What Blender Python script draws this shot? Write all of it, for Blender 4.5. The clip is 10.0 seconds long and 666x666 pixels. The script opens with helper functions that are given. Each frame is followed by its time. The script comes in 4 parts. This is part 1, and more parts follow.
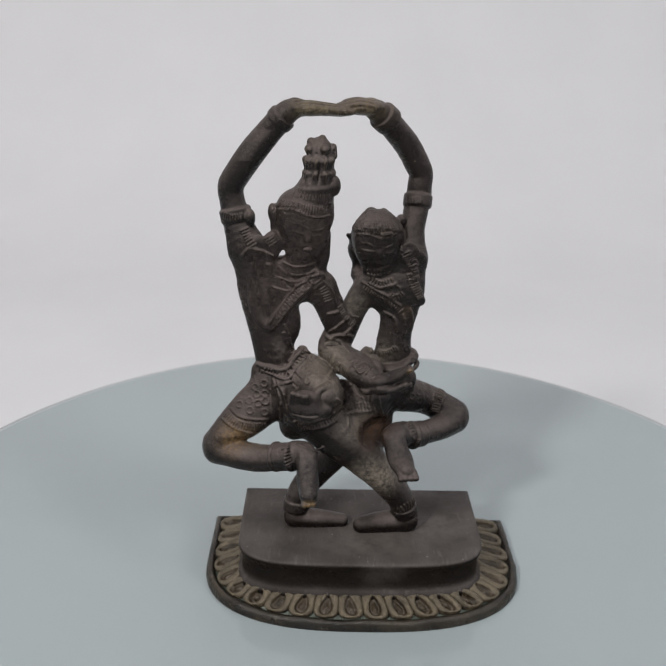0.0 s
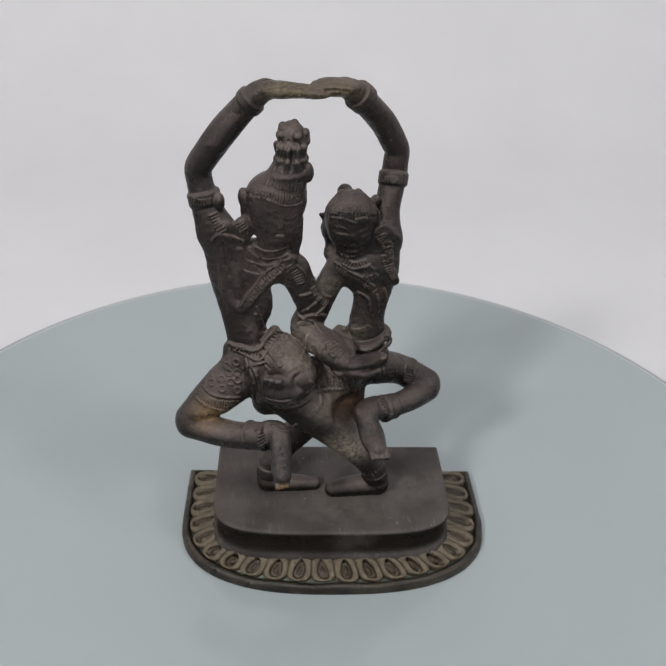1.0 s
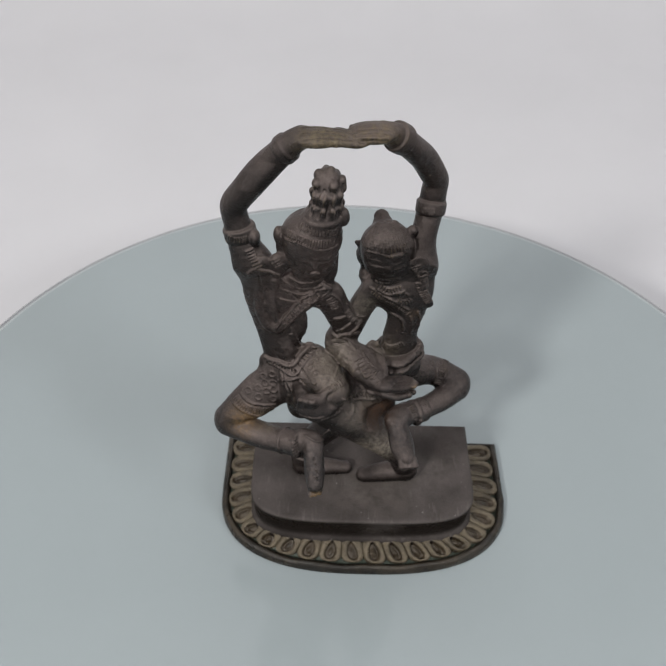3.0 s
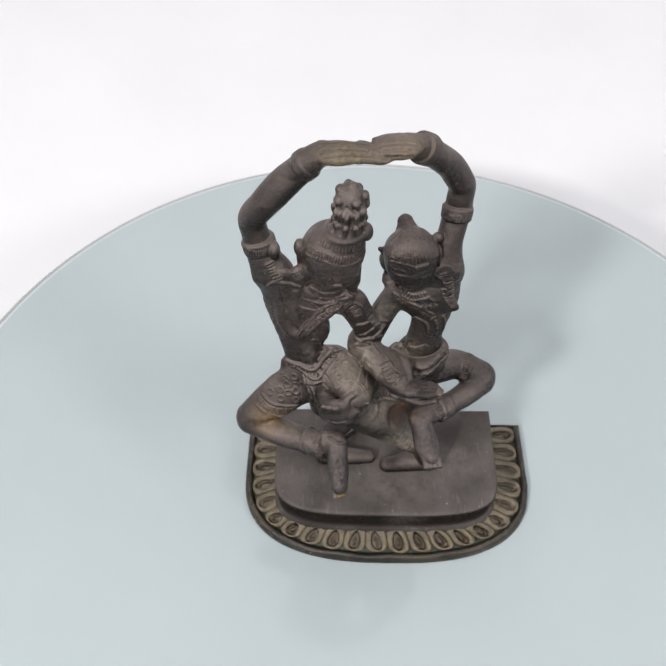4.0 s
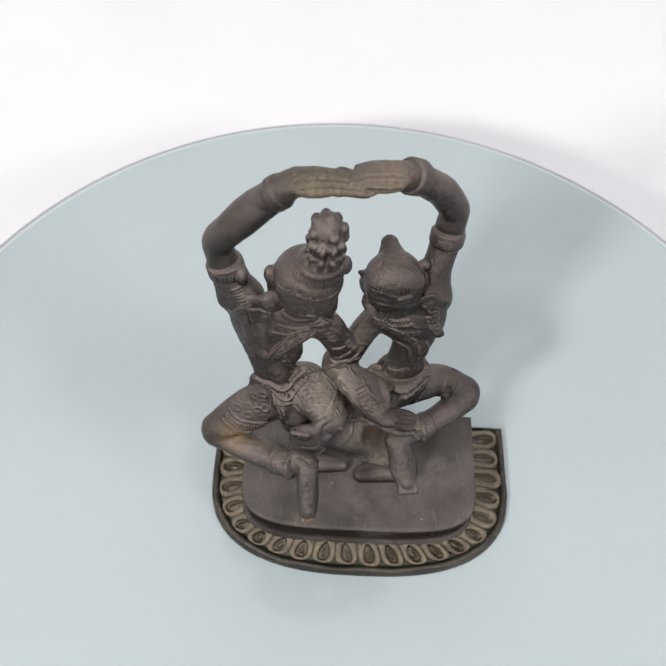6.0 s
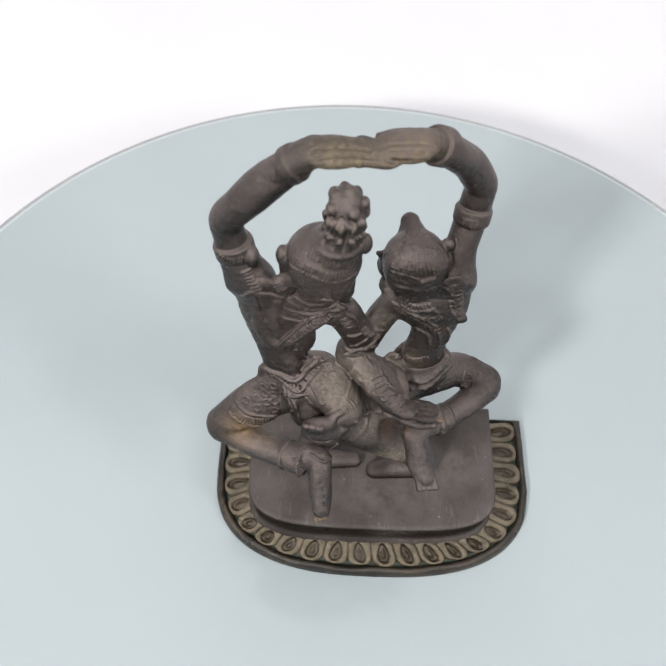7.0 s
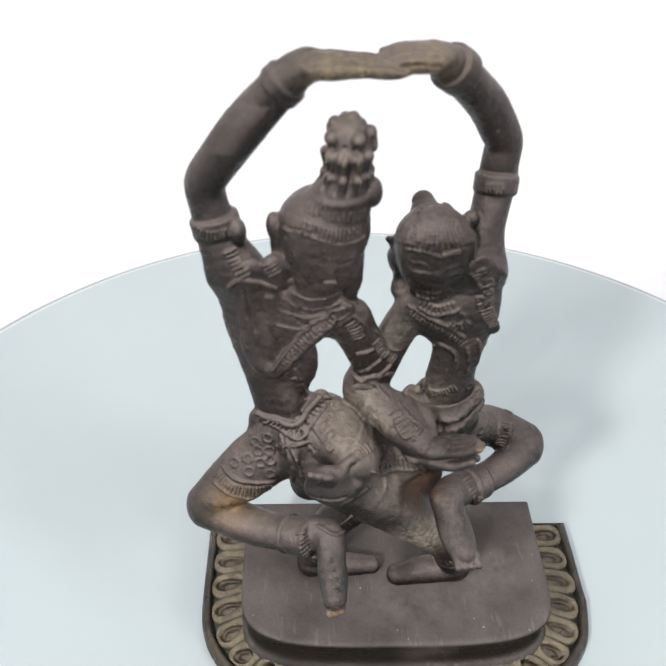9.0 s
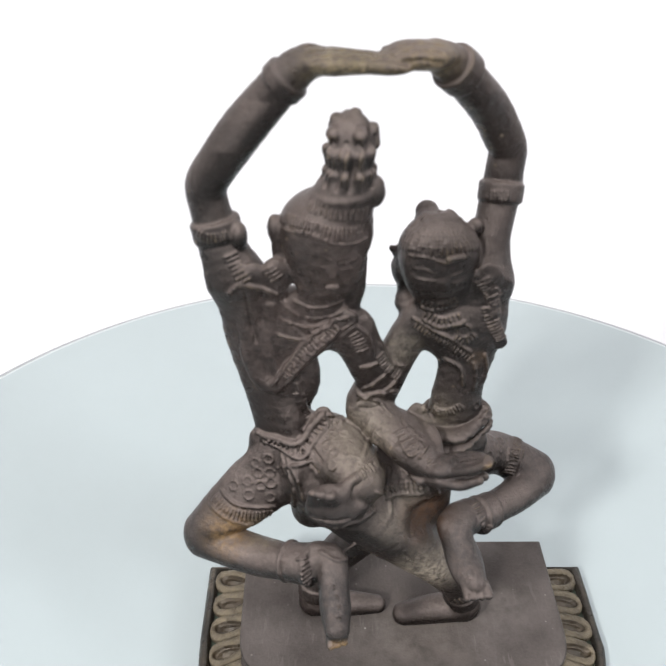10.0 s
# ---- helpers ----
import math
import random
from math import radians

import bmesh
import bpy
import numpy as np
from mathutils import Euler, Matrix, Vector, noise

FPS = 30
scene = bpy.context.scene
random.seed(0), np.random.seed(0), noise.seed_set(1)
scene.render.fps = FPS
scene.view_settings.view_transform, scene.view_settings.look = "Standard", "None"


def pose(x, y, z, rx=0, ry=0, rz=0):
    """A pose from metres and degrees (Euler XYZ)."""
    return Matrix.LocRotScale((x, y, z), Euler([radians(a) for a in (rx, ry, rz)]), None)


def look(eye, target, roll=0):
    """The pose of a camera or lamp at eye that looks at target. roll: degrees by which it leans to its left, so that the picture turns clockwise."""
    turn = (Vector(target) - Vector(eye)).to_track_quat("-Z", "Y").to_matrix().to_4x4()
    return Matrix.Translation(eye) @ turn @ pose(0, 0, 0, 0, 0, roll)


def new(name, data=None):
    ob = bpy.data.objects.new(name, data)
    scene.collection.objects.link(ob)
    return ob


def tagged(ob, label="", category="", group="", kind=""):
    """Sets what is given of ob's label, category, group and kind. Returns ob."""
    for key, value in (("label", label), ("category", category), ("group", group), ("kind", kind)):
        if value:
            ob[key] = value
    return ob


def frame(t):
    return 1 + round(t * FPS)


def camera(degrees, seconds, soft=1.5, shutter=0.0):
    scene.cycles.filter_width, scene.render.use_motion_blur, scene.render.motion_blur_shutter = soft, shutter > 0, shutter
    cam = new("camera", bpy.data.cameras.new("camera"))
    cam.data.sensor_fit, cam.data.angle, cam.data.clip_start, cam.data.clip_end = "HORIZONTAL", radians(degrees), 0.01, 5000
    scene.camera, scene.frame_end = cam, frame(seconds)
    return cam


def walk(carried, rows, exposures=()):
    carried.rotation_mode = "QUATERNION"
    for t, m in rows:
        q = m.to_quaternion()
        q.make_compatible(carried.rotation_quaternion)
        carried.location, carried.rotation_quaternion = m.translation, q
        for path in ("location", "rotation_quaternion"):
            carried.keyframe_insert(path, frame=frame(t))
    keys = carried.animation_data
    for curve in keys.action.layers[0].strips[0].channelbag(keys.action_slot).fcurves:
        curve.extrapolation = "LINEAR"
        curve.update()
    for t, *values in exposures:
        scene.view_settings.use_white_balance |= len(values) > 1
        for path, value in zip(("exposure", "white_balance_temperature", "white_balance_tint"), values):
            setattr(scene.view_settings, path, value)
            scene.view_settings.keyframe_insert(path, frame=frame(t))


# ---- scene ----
cam = camera(42.344, 10.0)
cam.data.dof.use_dof, cam.data.dof.focus_distance, cam.data.dof.aperture_fstop = True, 0.325, 24.0
# seconds, place in metres, turn in degrees; the origin is on the glass, under the sculpture
PATH = [
    (0.0, -0.01939, -0.34218, 0.25790, 68.590, -1.008, -0.169),
    (0.5, -0.02150, -0.33144, 0.28698, 64.353, -1.050, -1.260),
    (1.0, -0.02247, -0.31431, 0.30480, 58.855, -1.974, -2.141),
    (1.5, -0.02305, -0.30002, 0.33325, 55.428, -1.592, -0.018),
    (2.0, -0.02189, -0.28983, 0.35029, 53.091, -1.534, 0.426),
    (2.5, -0.02107, -0.28178, 0.36436, 50.103, -1.794, 0.435),
    (4.0, -0.02601, -0.23316, 0.39996, 40.605, -0.108, 0.754),
    (4.5, -0.02277, -0.21873, 0.40574, 39.045, -1.628, 1.636),
    (5.0, -0.02503, -0.20346, 0.40762, 37.489, -0.766, 2.328),
    (5.5, -0.02140, -0.18940, 0.40610, 35.185, -1.572, 2.112),
    (7.0, -0.02931, -0.16900, 0.38469, 34.085, -2.162, 1.395),
    (7.5, -0.03304, -0.17085, 0.35035, 40.354, -0.860, 0.043),
    (8.0, -0.03069, -0.17955, 0.32322, 46.251, -0.710, -0.609),
    (8.5, -0.03099, -0.18200, 0.30110, 47.890, -0.030, -1.106),
    (9.0, -0.03145, -0.18840, 0.29415, 50.860, -0.625, -1.220),
    (9.5, -0.02972, -0.19174, 0.28373, 52.994, -0.609, -1.370),
    (10.0, -0.02950, -0.19558, 0.27455, 56.370, -0.383, -0.626),
]
EXPOSURES = [(0.0, 0.03), (1.0, 0.05), (2.0, 0.05), (2.5, -0.1), (2.7, -0.1), (3.8, 0.68), (4.0, 0.68), (4.5, 0.44), (5.0, 0.66), (5.5, 0.70), (7.0, 0.76), (7.5, 1.0), (10.0, 1.0)]
walk(cam, [(t, pose(x, y, z, rx, ry, rz)) for t, x, y, z, rx, ry, rz in PATH], EXPOSURES)

MM = 0.001
DROP = 0.085            # from the glass down to the white studio sheet
GLASS = 0.006           # thickness of the glass

# ---- light: two softboxes in front of the table, an added fill overhead, in a plain room ----
world = bpy.data.worlds.new("room_light")
scene.world = world
world.use_nodes = True
world.node_tree.nodes["Background"].inputs[0].default_value = (0.9, 0.92, 1.0, 1)
world.node_tree.nodes["Background"].inputs[1].default_value = 0.35


def softbox(name, eye, aim, size, watts, colour):
    lamp = bpy.data.lights.new(name, "AREA")
    lamp.shape, lamp.size, lamp.size_y = "RECTANGLE", size, size
    lamp.energy, lamp.color = watts, colour
    ob = new(name, lamp)
    ob.matrix_world = look(eye, aim)
    return ob


softbox("lamp_key", (-1.06, -1.42, 1.36), (0, 0.03, 0.08), 0.24, 25.0, (1.0, 0.98, 0.96))
softbox("lamp_second", (1.50, -0.95, 1.28), (0, 0.03, 0.08), 0.42, 10.0, (0.96, 0.98, 1.0))
# broad unseen fill, added to lift the backdrop and the ambient level
softbox("lamp_fill_overhead", (0, -0.351, 2.38), (0, -0.35, 0), 3.3, 15.5, (1.0, 0.985, 1.0))


# ---- materials ----
def material(name):
    m = bpy.data.materials.new(name)
    m.use_nodes = True
    nt = m.node_tree
    return m, nt.nodes, nt.links, nt.nodes["Principled BSDF"]


def noise_tex(n, l, coord, scale, detail=4.0, rough=0.55):
    t = n.new("ShaderNodeTexNoise")
    t.inputs["Scale"].default_value, t.inputs["Detail"].default_value, t.inputs["Roughness"].default_value = scale, detail, rough
    l.new(coord, t.inputs["Vector"])
    return t.outputs["Fac"]


def ramp(n, l, fac, stops):
    r = n.new("ShaderNodeValToRGB")
    e = r.color_ramp.elements
    e[0].position, e[0].color = stops[0][0], (*stops[0][1], 1)
    e[1].position, e[1].color = stops[-1][0], (*stops[-1][1], 1)
    for p, c in stops[1:-1]:
        k = e.new(p)
        k.color = (*c, 1)
    l.new(fac, r.inputs[0])
    return r.outputs["Color"]


def mix(n, l, fac, a, b):
    x = n.new("ShaderNodeMix")
    x.data_type = "RGBA"
    if isinstance(fac, float):
        x.inputs[0].default_value = fac
    else:
        l.new(fac, x.inputs[0])
    for s, v in ((6, a), (7, b)):
        if isinstance(v, tuple):
            x.inputs[s].default_value = (*v, 1)
        else:
            l.new(v, x.inputs[s])
    return x.outputs[2]


def bump(n, l, height, strength, dist, normal=None):
    b = n.new("ShaderNodeBump")
    b.inputs["Strength"].default_value, b.inputs["Distance"].default_value = strength, dist
    l.new(height, b.inputs["Height"])
    if normal is not None:
        l.new(normal, b.inputs["Normal"])
    return b.outputs["Normal"]


def coords(n):
    return n.new("ShaderNodeTexCoord").outputs["Object"]


def bronze(name, dark, light, dust, dust_and_toplight, worn_glint=0.0, relief=1.0, gloss=0.5, metal=0.3, patches=(), cloud=(70, 7, 0.75), specks=0.0, cool=0.0, grit=45):
    m, n, l, p = material(name)
    geo = n.new("ShaderNodeNewGeometry")
    c = geo.outputs["Position"]

    def times(a, b):
        x = n.new("ShaderNodeMath")
        x.operation = "MULTIPLY"
        for i, v in enumerate((a, b)):
            if isinstance(v, float):
                x.inputs[i].default_value = v
            else:
                l.new(v, x.inputs[i])
        return x.outputs[0]

    base = ramp(n, l, noise_tex(n, l, c, grit, 5), [(0.3, dark), (0.75, light)])
    cold = ramp(n, l, noise_tex(n, l, c, 24, 3), [(0.42, (0, 0, 0)), (0.6, (cool,) * 3)])
    base = mix(n, l, cold, base, (dark[1] * 1.15, dark[1] * 1.3, dark[1] * 1.25))
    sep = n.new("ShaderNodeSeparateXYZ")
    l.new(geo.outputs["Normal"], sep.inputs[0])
    # dust on upward faces, strengthened so its colour also paints the tops as lit
    up = ramp(n, l, sep.outputs["Z"], [(-0.1 + 0.2 * (worn_glint == 0), (0, 0, 0)), (0.75, (dust_and_toplight,) * 3)])
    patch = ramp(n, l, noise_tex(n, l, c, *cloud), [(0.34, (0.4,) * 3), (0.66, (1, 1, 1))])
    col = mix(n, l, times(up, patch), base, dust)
    fleck = ramp(n, l, noise_tex(n, l, c, 1100, 4, 0.65), [(0.55, (0, 0, 0)), (0.64, (1, 1, 1))])
    col = mix(n, l, times(fleck, 0.07 * min(1.0, dust_and_toplight * 2)), col, dust)
    soot = ramp(n, l, noise_tex(n, l, c, 900, 4, 0.7), [(0.38, (1, 1, 1)), (0.56, (0, 0, 0))])
    col = mix(n, l, times(soot, 0.16 * min(1.0, relief)), col, dark)
    if worn_glint:
        low = ramp(n, l, geo.outputs["Pointiness"], [(0.40, (1, 1, 1)), (0.49, (0, 0, 0))])
        col = mix(n, l, times(low, 0.34), col, dust)
        # rubbed edges, their colour brightened to paint in crisp highlights too
        high = ramp(n, l, geo.outputs["Pointiness"], [(0.515, (0, 0, 0)), (0.59, (1, 1, 1))])
        rub = ramp(n, l, noise_tex(n, l, c, 60, 5, 0.7), [(0.45, (0, 0, 0)), (0.7, (1, 1, 1))])
        col = mix(n, l, times(times(high, rub), worn_glint), col, (0.22, 0.17, 0.115))
    for centre, reach, tint, amount in patches:
        d = n.new("ShaderNodeVectorMath")
        d.operation = "DISTANCE"
        d.inputs[1].default_value = [v * MM for v in centre]
        l.new(c, d.inputs[0])
        near = ramp(n, l, d.outputs["Value"], [(reach * MM * 0.35, (amount,) * 3), (reach * MM, (0, 0, 0))])
        rough_edge = ramp(n, l, noise_tex(n, l, c, 520 if worn_glint else 90, 5, 0.65), [(0.36, (0.15,) * 3), (0.6, (1, 1, 1))])
        col = mix(n, l, times(near, rough_edge), col, tint)
    if specks:
        # pale dust grains and fine straight scratches
        dots = n.new("ShaderNodeTexVoronoi")
        dots.inputs["Scale"].default_value = 230
        l.new(c, dots.inputs["Vector"])
        size = ramp(n, l, noise_tex(n, l, c, 60, 3), [(0.45, (0, 0, 0)), (0.62, (1, 1, 1))])
        grainy = ramp(n, l, dots.outputs["Distance"], [(0.05, (1, 1, 1)), (0.11, (0, 0, 0))])
        col = mix(n, l, times(times(times(grainy, size), specks), up), col, (0.34, 0.32, 0.3))
        for turn, seed in ((0.5, 0.0), (-0.9, 3.0)):
            warp = n.new("ShaderNodeMapping")
            warp.inputs["Rotation"].default_value = (0, 0, turn)
            warp.inputs["Location"].default_value = (seed, 0, 0)
            warp.inputs["Scale"].default_value = (1, 0.14, 1)
            l.new(c, warp.inputs["Vector"])
            line = ramp(n, l, noise_tex(n, l, warp.outputs["Vector"], 620, 2), [(0.57, (0, 0, 0)), (0.64, (1, 1, 1))])
            where = ramp(n, l, noise_tex(n, l, c, 38 + 5 * seed, 3), [(0.48, (0, 0, 0)), (0.62, (1, 1, 1))])
            col = mix(n, l, times(times(times(line, where), 0.3 * specks), up), col, (0.2, 0.18, 0.165))
    l.new(col, p.inputs["Base Color"])
    p.inputs["Metallic"].default_value = metal
    p.inputs["Specular IOR Level"].default_value = gloss
    rr = ramp(n, l, noise_tex(n, l, c, 160, 3), [(0.3, (0.22,) * 3), (0.7, (0.42,) * 3)])
    matt = n.new("ShaderNodeMath")
    matt.operation = "MULTIPLY_ADD"
    matt.inputs[1].default_value = 0.22
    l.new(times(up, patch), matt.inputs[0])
    l.new(rr, matt.inputs[2])
    l.new(matt.outputs[0], p.inputs["Roughness"])
    v = n.new("ShaderNodeTexVoronoi")
    v.feature = "DISTANCE_TO_EDGE"
    v.inputs["Scale"].default_value = 650
    l.new(c, v.inputs["Vector"])
    n0 = bump(n, l, v.outputs["Distance"], 0.3 * relief, 0.0003)
    n1 = bump(n, l, noise_tex(n, l, c, 1100, 4, 0.7), 0.6 * relief, 0.0005, n0)
    n2 = bump(n, l, noise_tex(n, l, c, 260, 5), 0.25 * relief, 0.0014, n1)
    l.new(n2, p.inputs["Normal"])
    return m


BRONZE = bronze("aged_bronze", (0.007, 0.005, 0.0044), (0.022, 0.0148, 0.0122), (0.205, 0.166, 0.15), 0.74, worn_glint=0.9, metal=0.3, gloss=0.26, relief=1.25, cool=0.5, cloud=(38, 5, 0.6), patches=(
    # brown and tan patina
    ((-24, 1, 219), 13, (0.2, 0.16, 0.095), 0.65), ((-4, 3, 220), 13, (0.19, 0.145, 0.085), 0.6),
    ((-58, -6, 76), 10, (0.24, 0.15, 0.068), 0.8), ((-47, -9, 77), 8, (0.22, 0.18, 0.125), 0.6),
    ((-19, -6, 107), 13, (0.25, 0.21, 0.165), 0.55), ((-17, -2, 112), 12, (0.22, 0.19, 0.155), 0.5), ((-14, -9, 98), 8, (0.24, 0.2, 0.155), 0.5),
    ((4, -9, 59), 14, (0.32, 0.27, 0.215), 0.85), ((-5, -10, 84), 12, (0.22, 0.19, 0.155), 0.5), ((4, 4, 112), 9, (0.2, 0.17, 0.13), 0.4), ((-7, 8, 134), 8, (0.22, 0.19, 0.15), 0.45),
    ((-30, 7, 111), 7, (0.2, 0.165, 0.12), 0.4),
    # reddish brown chests and faces
    ((-38, -2, 142), 26, (0.105, 0.078, 0.07), 0.4), ((-26, -6, 172), 22, (0.105, 0.08, 0.072), 0.4),
    # cold dark feet, knees and forearm
    ((10, -16, 110), 11, (0.022, 0.0205, 0.021), 0.75), ((16, -14, 74), 15, (0.022, 0.0225, 0.0235), 0.7), ((-24, -30, 69), 15, (0.02, 0.0205, 0.0215), 0.75),
    ((42, 20, 78), 13, (0.018, 0.018, 0.019), 0.7), ((-66, -2, 74), 9, (0.015, 0.0145, 0.0145), 0.75), ((-25, -20, 94), 8, (0.024, 0.0215, 0.021), 0.6),
    # rubbed bright metal
    ((-32.5, -24, 108), 1.3, (0.4, 0.22, 0.08), 0.8), ((-24.5, -41, 63), 2, (0.34, 0.21, 0.08), 0.8), ((17, -25, 116), 2.2, (0.34, 0.21, 0.08), 0.7), ((23, 12, 135), 3, (0.2, 0.125, 0.07), 0.4), ((15, 5, 132), 2, (0.2, 0.13, 0.08), 0.35),
    # brown shade of the hollow under the skirt, laid into the colour
    ((3, -4, 79), 11, (0.075, 0.038, 0.02), 0.9)))
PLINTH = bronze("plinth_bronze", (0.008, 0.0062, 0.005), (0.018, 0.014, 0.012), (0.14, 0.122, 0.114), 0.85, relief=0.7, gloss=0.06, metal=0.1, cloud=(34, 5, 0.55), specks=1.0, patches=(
    ((6, -9, 26), 24, (0.22, 0.19, 0.168), 0.4), ((-12, -8, 26), 20, (0.2, 0.175, 0.158), 0.3), ((34, 2, 26), 14, (0.21, 0.185, 0.17), 0.4), ((8, -26, 26), 14, (0.07, 0.061, 0.057), 0.4)))
RIM = bronze("rim_bronze", (0.009, 0.007, 0.005), (0.03, 0.021, 0.012), (0.06, 0.052, 0.036), 0.2, worn_glint=0.6, gloss=0.6, cool=0.6)
PETAL = bronze("petal_patina", (0.03, 0.0225, 0.0145), (0.185, 0.147, 0.095), (0.3, 0.25, 0.17), 0.45, relief=2.2, gloss=0.6, grit=190, cloud=(150, 6, 0.7))
HOLLOW = bronze("petal_hollow", (0.016, 0.0105, 0.006), (0.07, 0.048, 0.026), (0.15, 0.118, 0.075), 0.3, relief=1.0, gloss=0.6, grit=150)
BED = bronze("green_patina", (0.03, 0.035, 0.025), (0.075, 0.095, 0.07), (0.13, 0.16, 0.13), 0.4, relief=0.7)


def plain(name, colour, rough, amount=0.04, scale=6.0):
    m, n, l, p = material(name)
    c = coords(n)
    lo = tuple(v * (1 - amount) for v in colour)
    l.new(ramp(n, l, noise_tex(n, l, c, scale, 4), [(0.3, lo), (0.7, colour)]), p.inputs["Base Color"])
    p.inputs["Roughness"].default_value = rough
    return m, n, l, p


SHEET = plain("white_studio_sheet", (0.745, 0.74, 0.75), 0.8)[0]
WALL = plain("white_room_wall", (0.8, 0.8, 0.82), 0.85)[0]
GREY = plain("unseen_grey_wall", (0.42, 0.42, 0.43), 0.85)[0]
PAINT, _n, _l, _p = plain("back_painted_glass", (0.378, 0.43, 0.437), 0.5, 0.04, 9.0)
_p.inputs["Coat Weight"].default_value, _p.inputs["Coat Roughness"].default_value, _p.inputs["Coat IOR"].default_value = 1.0, 0.09, 1.45
_p.inputs["Specular IOR Level"].default_value = 0.1
EDGE, _n, _l, _p = plain("polished_glass_edge", (0.33, 0.34, 0.35), 0.25)
BEVEL, _n, _l, _p = plain("bright_bevel", (0.50, 0.55, 0.55), 0.3)


# ---- mesh helpers ----
def mesh_of(name, bm, mat, smooth=True):
    bmesh.ops.recalc_face_normals(bm, faces=bm.faces)
    me = bpy.data.meshes.new(name)
    bm.to_mesh(me)
    bm.free()
    for m in (mat if isinstance(mat, (list, tuple)) else [mat]):
        me.materials.append(m)
    for f in me.polygons:
        f.use_smooth = smooth
    return me


def part(name, bm, mat, parent, label="", smooth=True):
    ob = new(name, mesh_of(name, bm, mat, smooth))
    ob.parent = parent
    return tagged(ob, label)


def lathe(profile, steps=128, centre=(0, 0), close=True):
    """A turned body from (radius, height) rows."""
    bm = bmesh.new()
    loops = []
    for r, z in profile:
        loops.append([bm.verts.new((centre[0] + r * math.cos(2 * math.pi * i / steps), centre[1] + r * math.sin(2 * math.pi * i / steps), z)) for i in range(steps)])
    for a, b in zip(loops, loops[1:]):
        for i in range(steps):
            j = (i + 1) % steps
            bm.faces.new((a[i], a[j], b[j], b[i]))
    if close:
        bm.faces.new(loops[0])
        bm.faces.new(loops[-1])
    return bm


def loft(loops, cap=True):
    bm = bmesh.new()
    vs = [[bm.verts.new(p) for p in lp] for lp in loops]
    k = len(vs[0])
    for a, b in zip(vs, vs[1:]):
        for i in range(k):
            j = (i + 1) % k
            bm.faces.new((a[i], a[j], b[j], b[i]))
    if cap:
        bm.faces.new(vs[0])
        bm.faces.new(vs[-1])
    return bm


# ---- the white sheet, closed in by an unseen plain room: walls, ceiling ----
def backdrop():
    """A white sheet that lies under the table and rises behind it in one curve."""
    prof = [(-2.0, 0.0), (0.7, 0.0)]
    prof += [(0.7 + 0.5 * math.sin(a), 0.5 - 0.5 * math.cos(a)) for a in [math.pi / 2 * i / 16 for i in range(1, 17)]]
    prof += [(1.2, 2.35)]
    bm = bmesh.new()
    rows = [[bm.verts.new((x, y, z - DROP)) for y, z in prof] for x in (-1.9, 1.9)]
    for i in range(len(prof) - 1):
        bm.faces.new((rows[0][i], rows[1][i], rows[1][i + 1], rows[0][i + 1]))
    ob = new("backdrop", mesh_of("backdrop", bm, SHEET))
    tagged(ob, "seamless white backdrop sheet curving up behind the table", "backdrop", kind="structure")


def slab(name, lo, hi, mat, label, category):
    bm = bmesh.new()
    bmesh.ops.create_cube(bm, size=1)
    for v in bm.verts:
        v.co = [lo[i] + (v.co[i] + 0.5) * (hi[i] - lo[i]) for i in range(3)]
    tagged(new(name, mesh_of(name, bm, mat, False)), label, category, kind="structure")


backdrop()
slab("floor", (-2.0, -2.1, -DROP - 0.06), (2.0, 1.4, -DROP - 0.004), WALL, "plain white floor under the backdrop sheet", "floor")
# walls added out of view, grey so the bronze mirrors less white
slab("wall_west", (-2.1, -2.1, -DROP), (-2.0, 1.4, 2.4), GREY, "unseen grey side wall added to darken reflections", "wall")
slab("wall_east", (2.0, -2.1, -DROP), (2.1, 1.4, 2.4), GREY, "unseen grey side wall added to darken reflections", "wall")
slab("wall_south", (-2.0, -2.2, -DROP), (2.0, -2.1, 2.4), GREY, "unseen grey wall added behind the camera to darken reflections", "wall")
slab("wall_north", (-2.0, 1.4, -DROP), (2.0, 1.5, 2.4), WALL, "plain white wall behind the backdrop sheet", "wall")
slab("ceiling", (-2.1, -2.2, 2.4), (2.1, 1.5, 2.5), WALL, "plain white ceiling", "ceiling")


# ---- the round glass table ----
def glass_table():
    base = new("glass_table")
    base.location = (-0.0049, 0.0255, -DROP)
    tagged(base, "round pale green-blue glass tabletop with a polished rim", "table")
    top, r = DROP, 0.2501
    part("tabletop", lathe([(r - 0.0052, top - GLASS + 0.0005), (r - 0.0052, top)], 192), PAINT, base, "pale green-blue back-painted glass", False)
    part("bevel", lathe([(r - 0.0051, top - GLASS), (r - 0.0051, top - 0.0001), (r - 0.0031, top - 0.0006), (r - 0.0031, top - GLASS)], 192, close=False), BEVEL, base, "bright ground bevel", False)
    part("glass_edge", lathe([(r - 0.0030, top - GLASS), (r - 0.0030, top - 0.0006), (r - 0.0003, top - 0.0013), (r, top - 0.0022), (r, top - GLASS + 0.0008), (r - 0.0008, top - GLASS)], 192, close=False), EDGE, base, "dark polished glass edge")
    part("foot", lathe([(0.12, 0.0), (0.12, 0.004), (0.09, 0.012), (0.09, top - GLASS)], 64), WALL, base, "plain white foot under the glass")
    return base


glass_table()


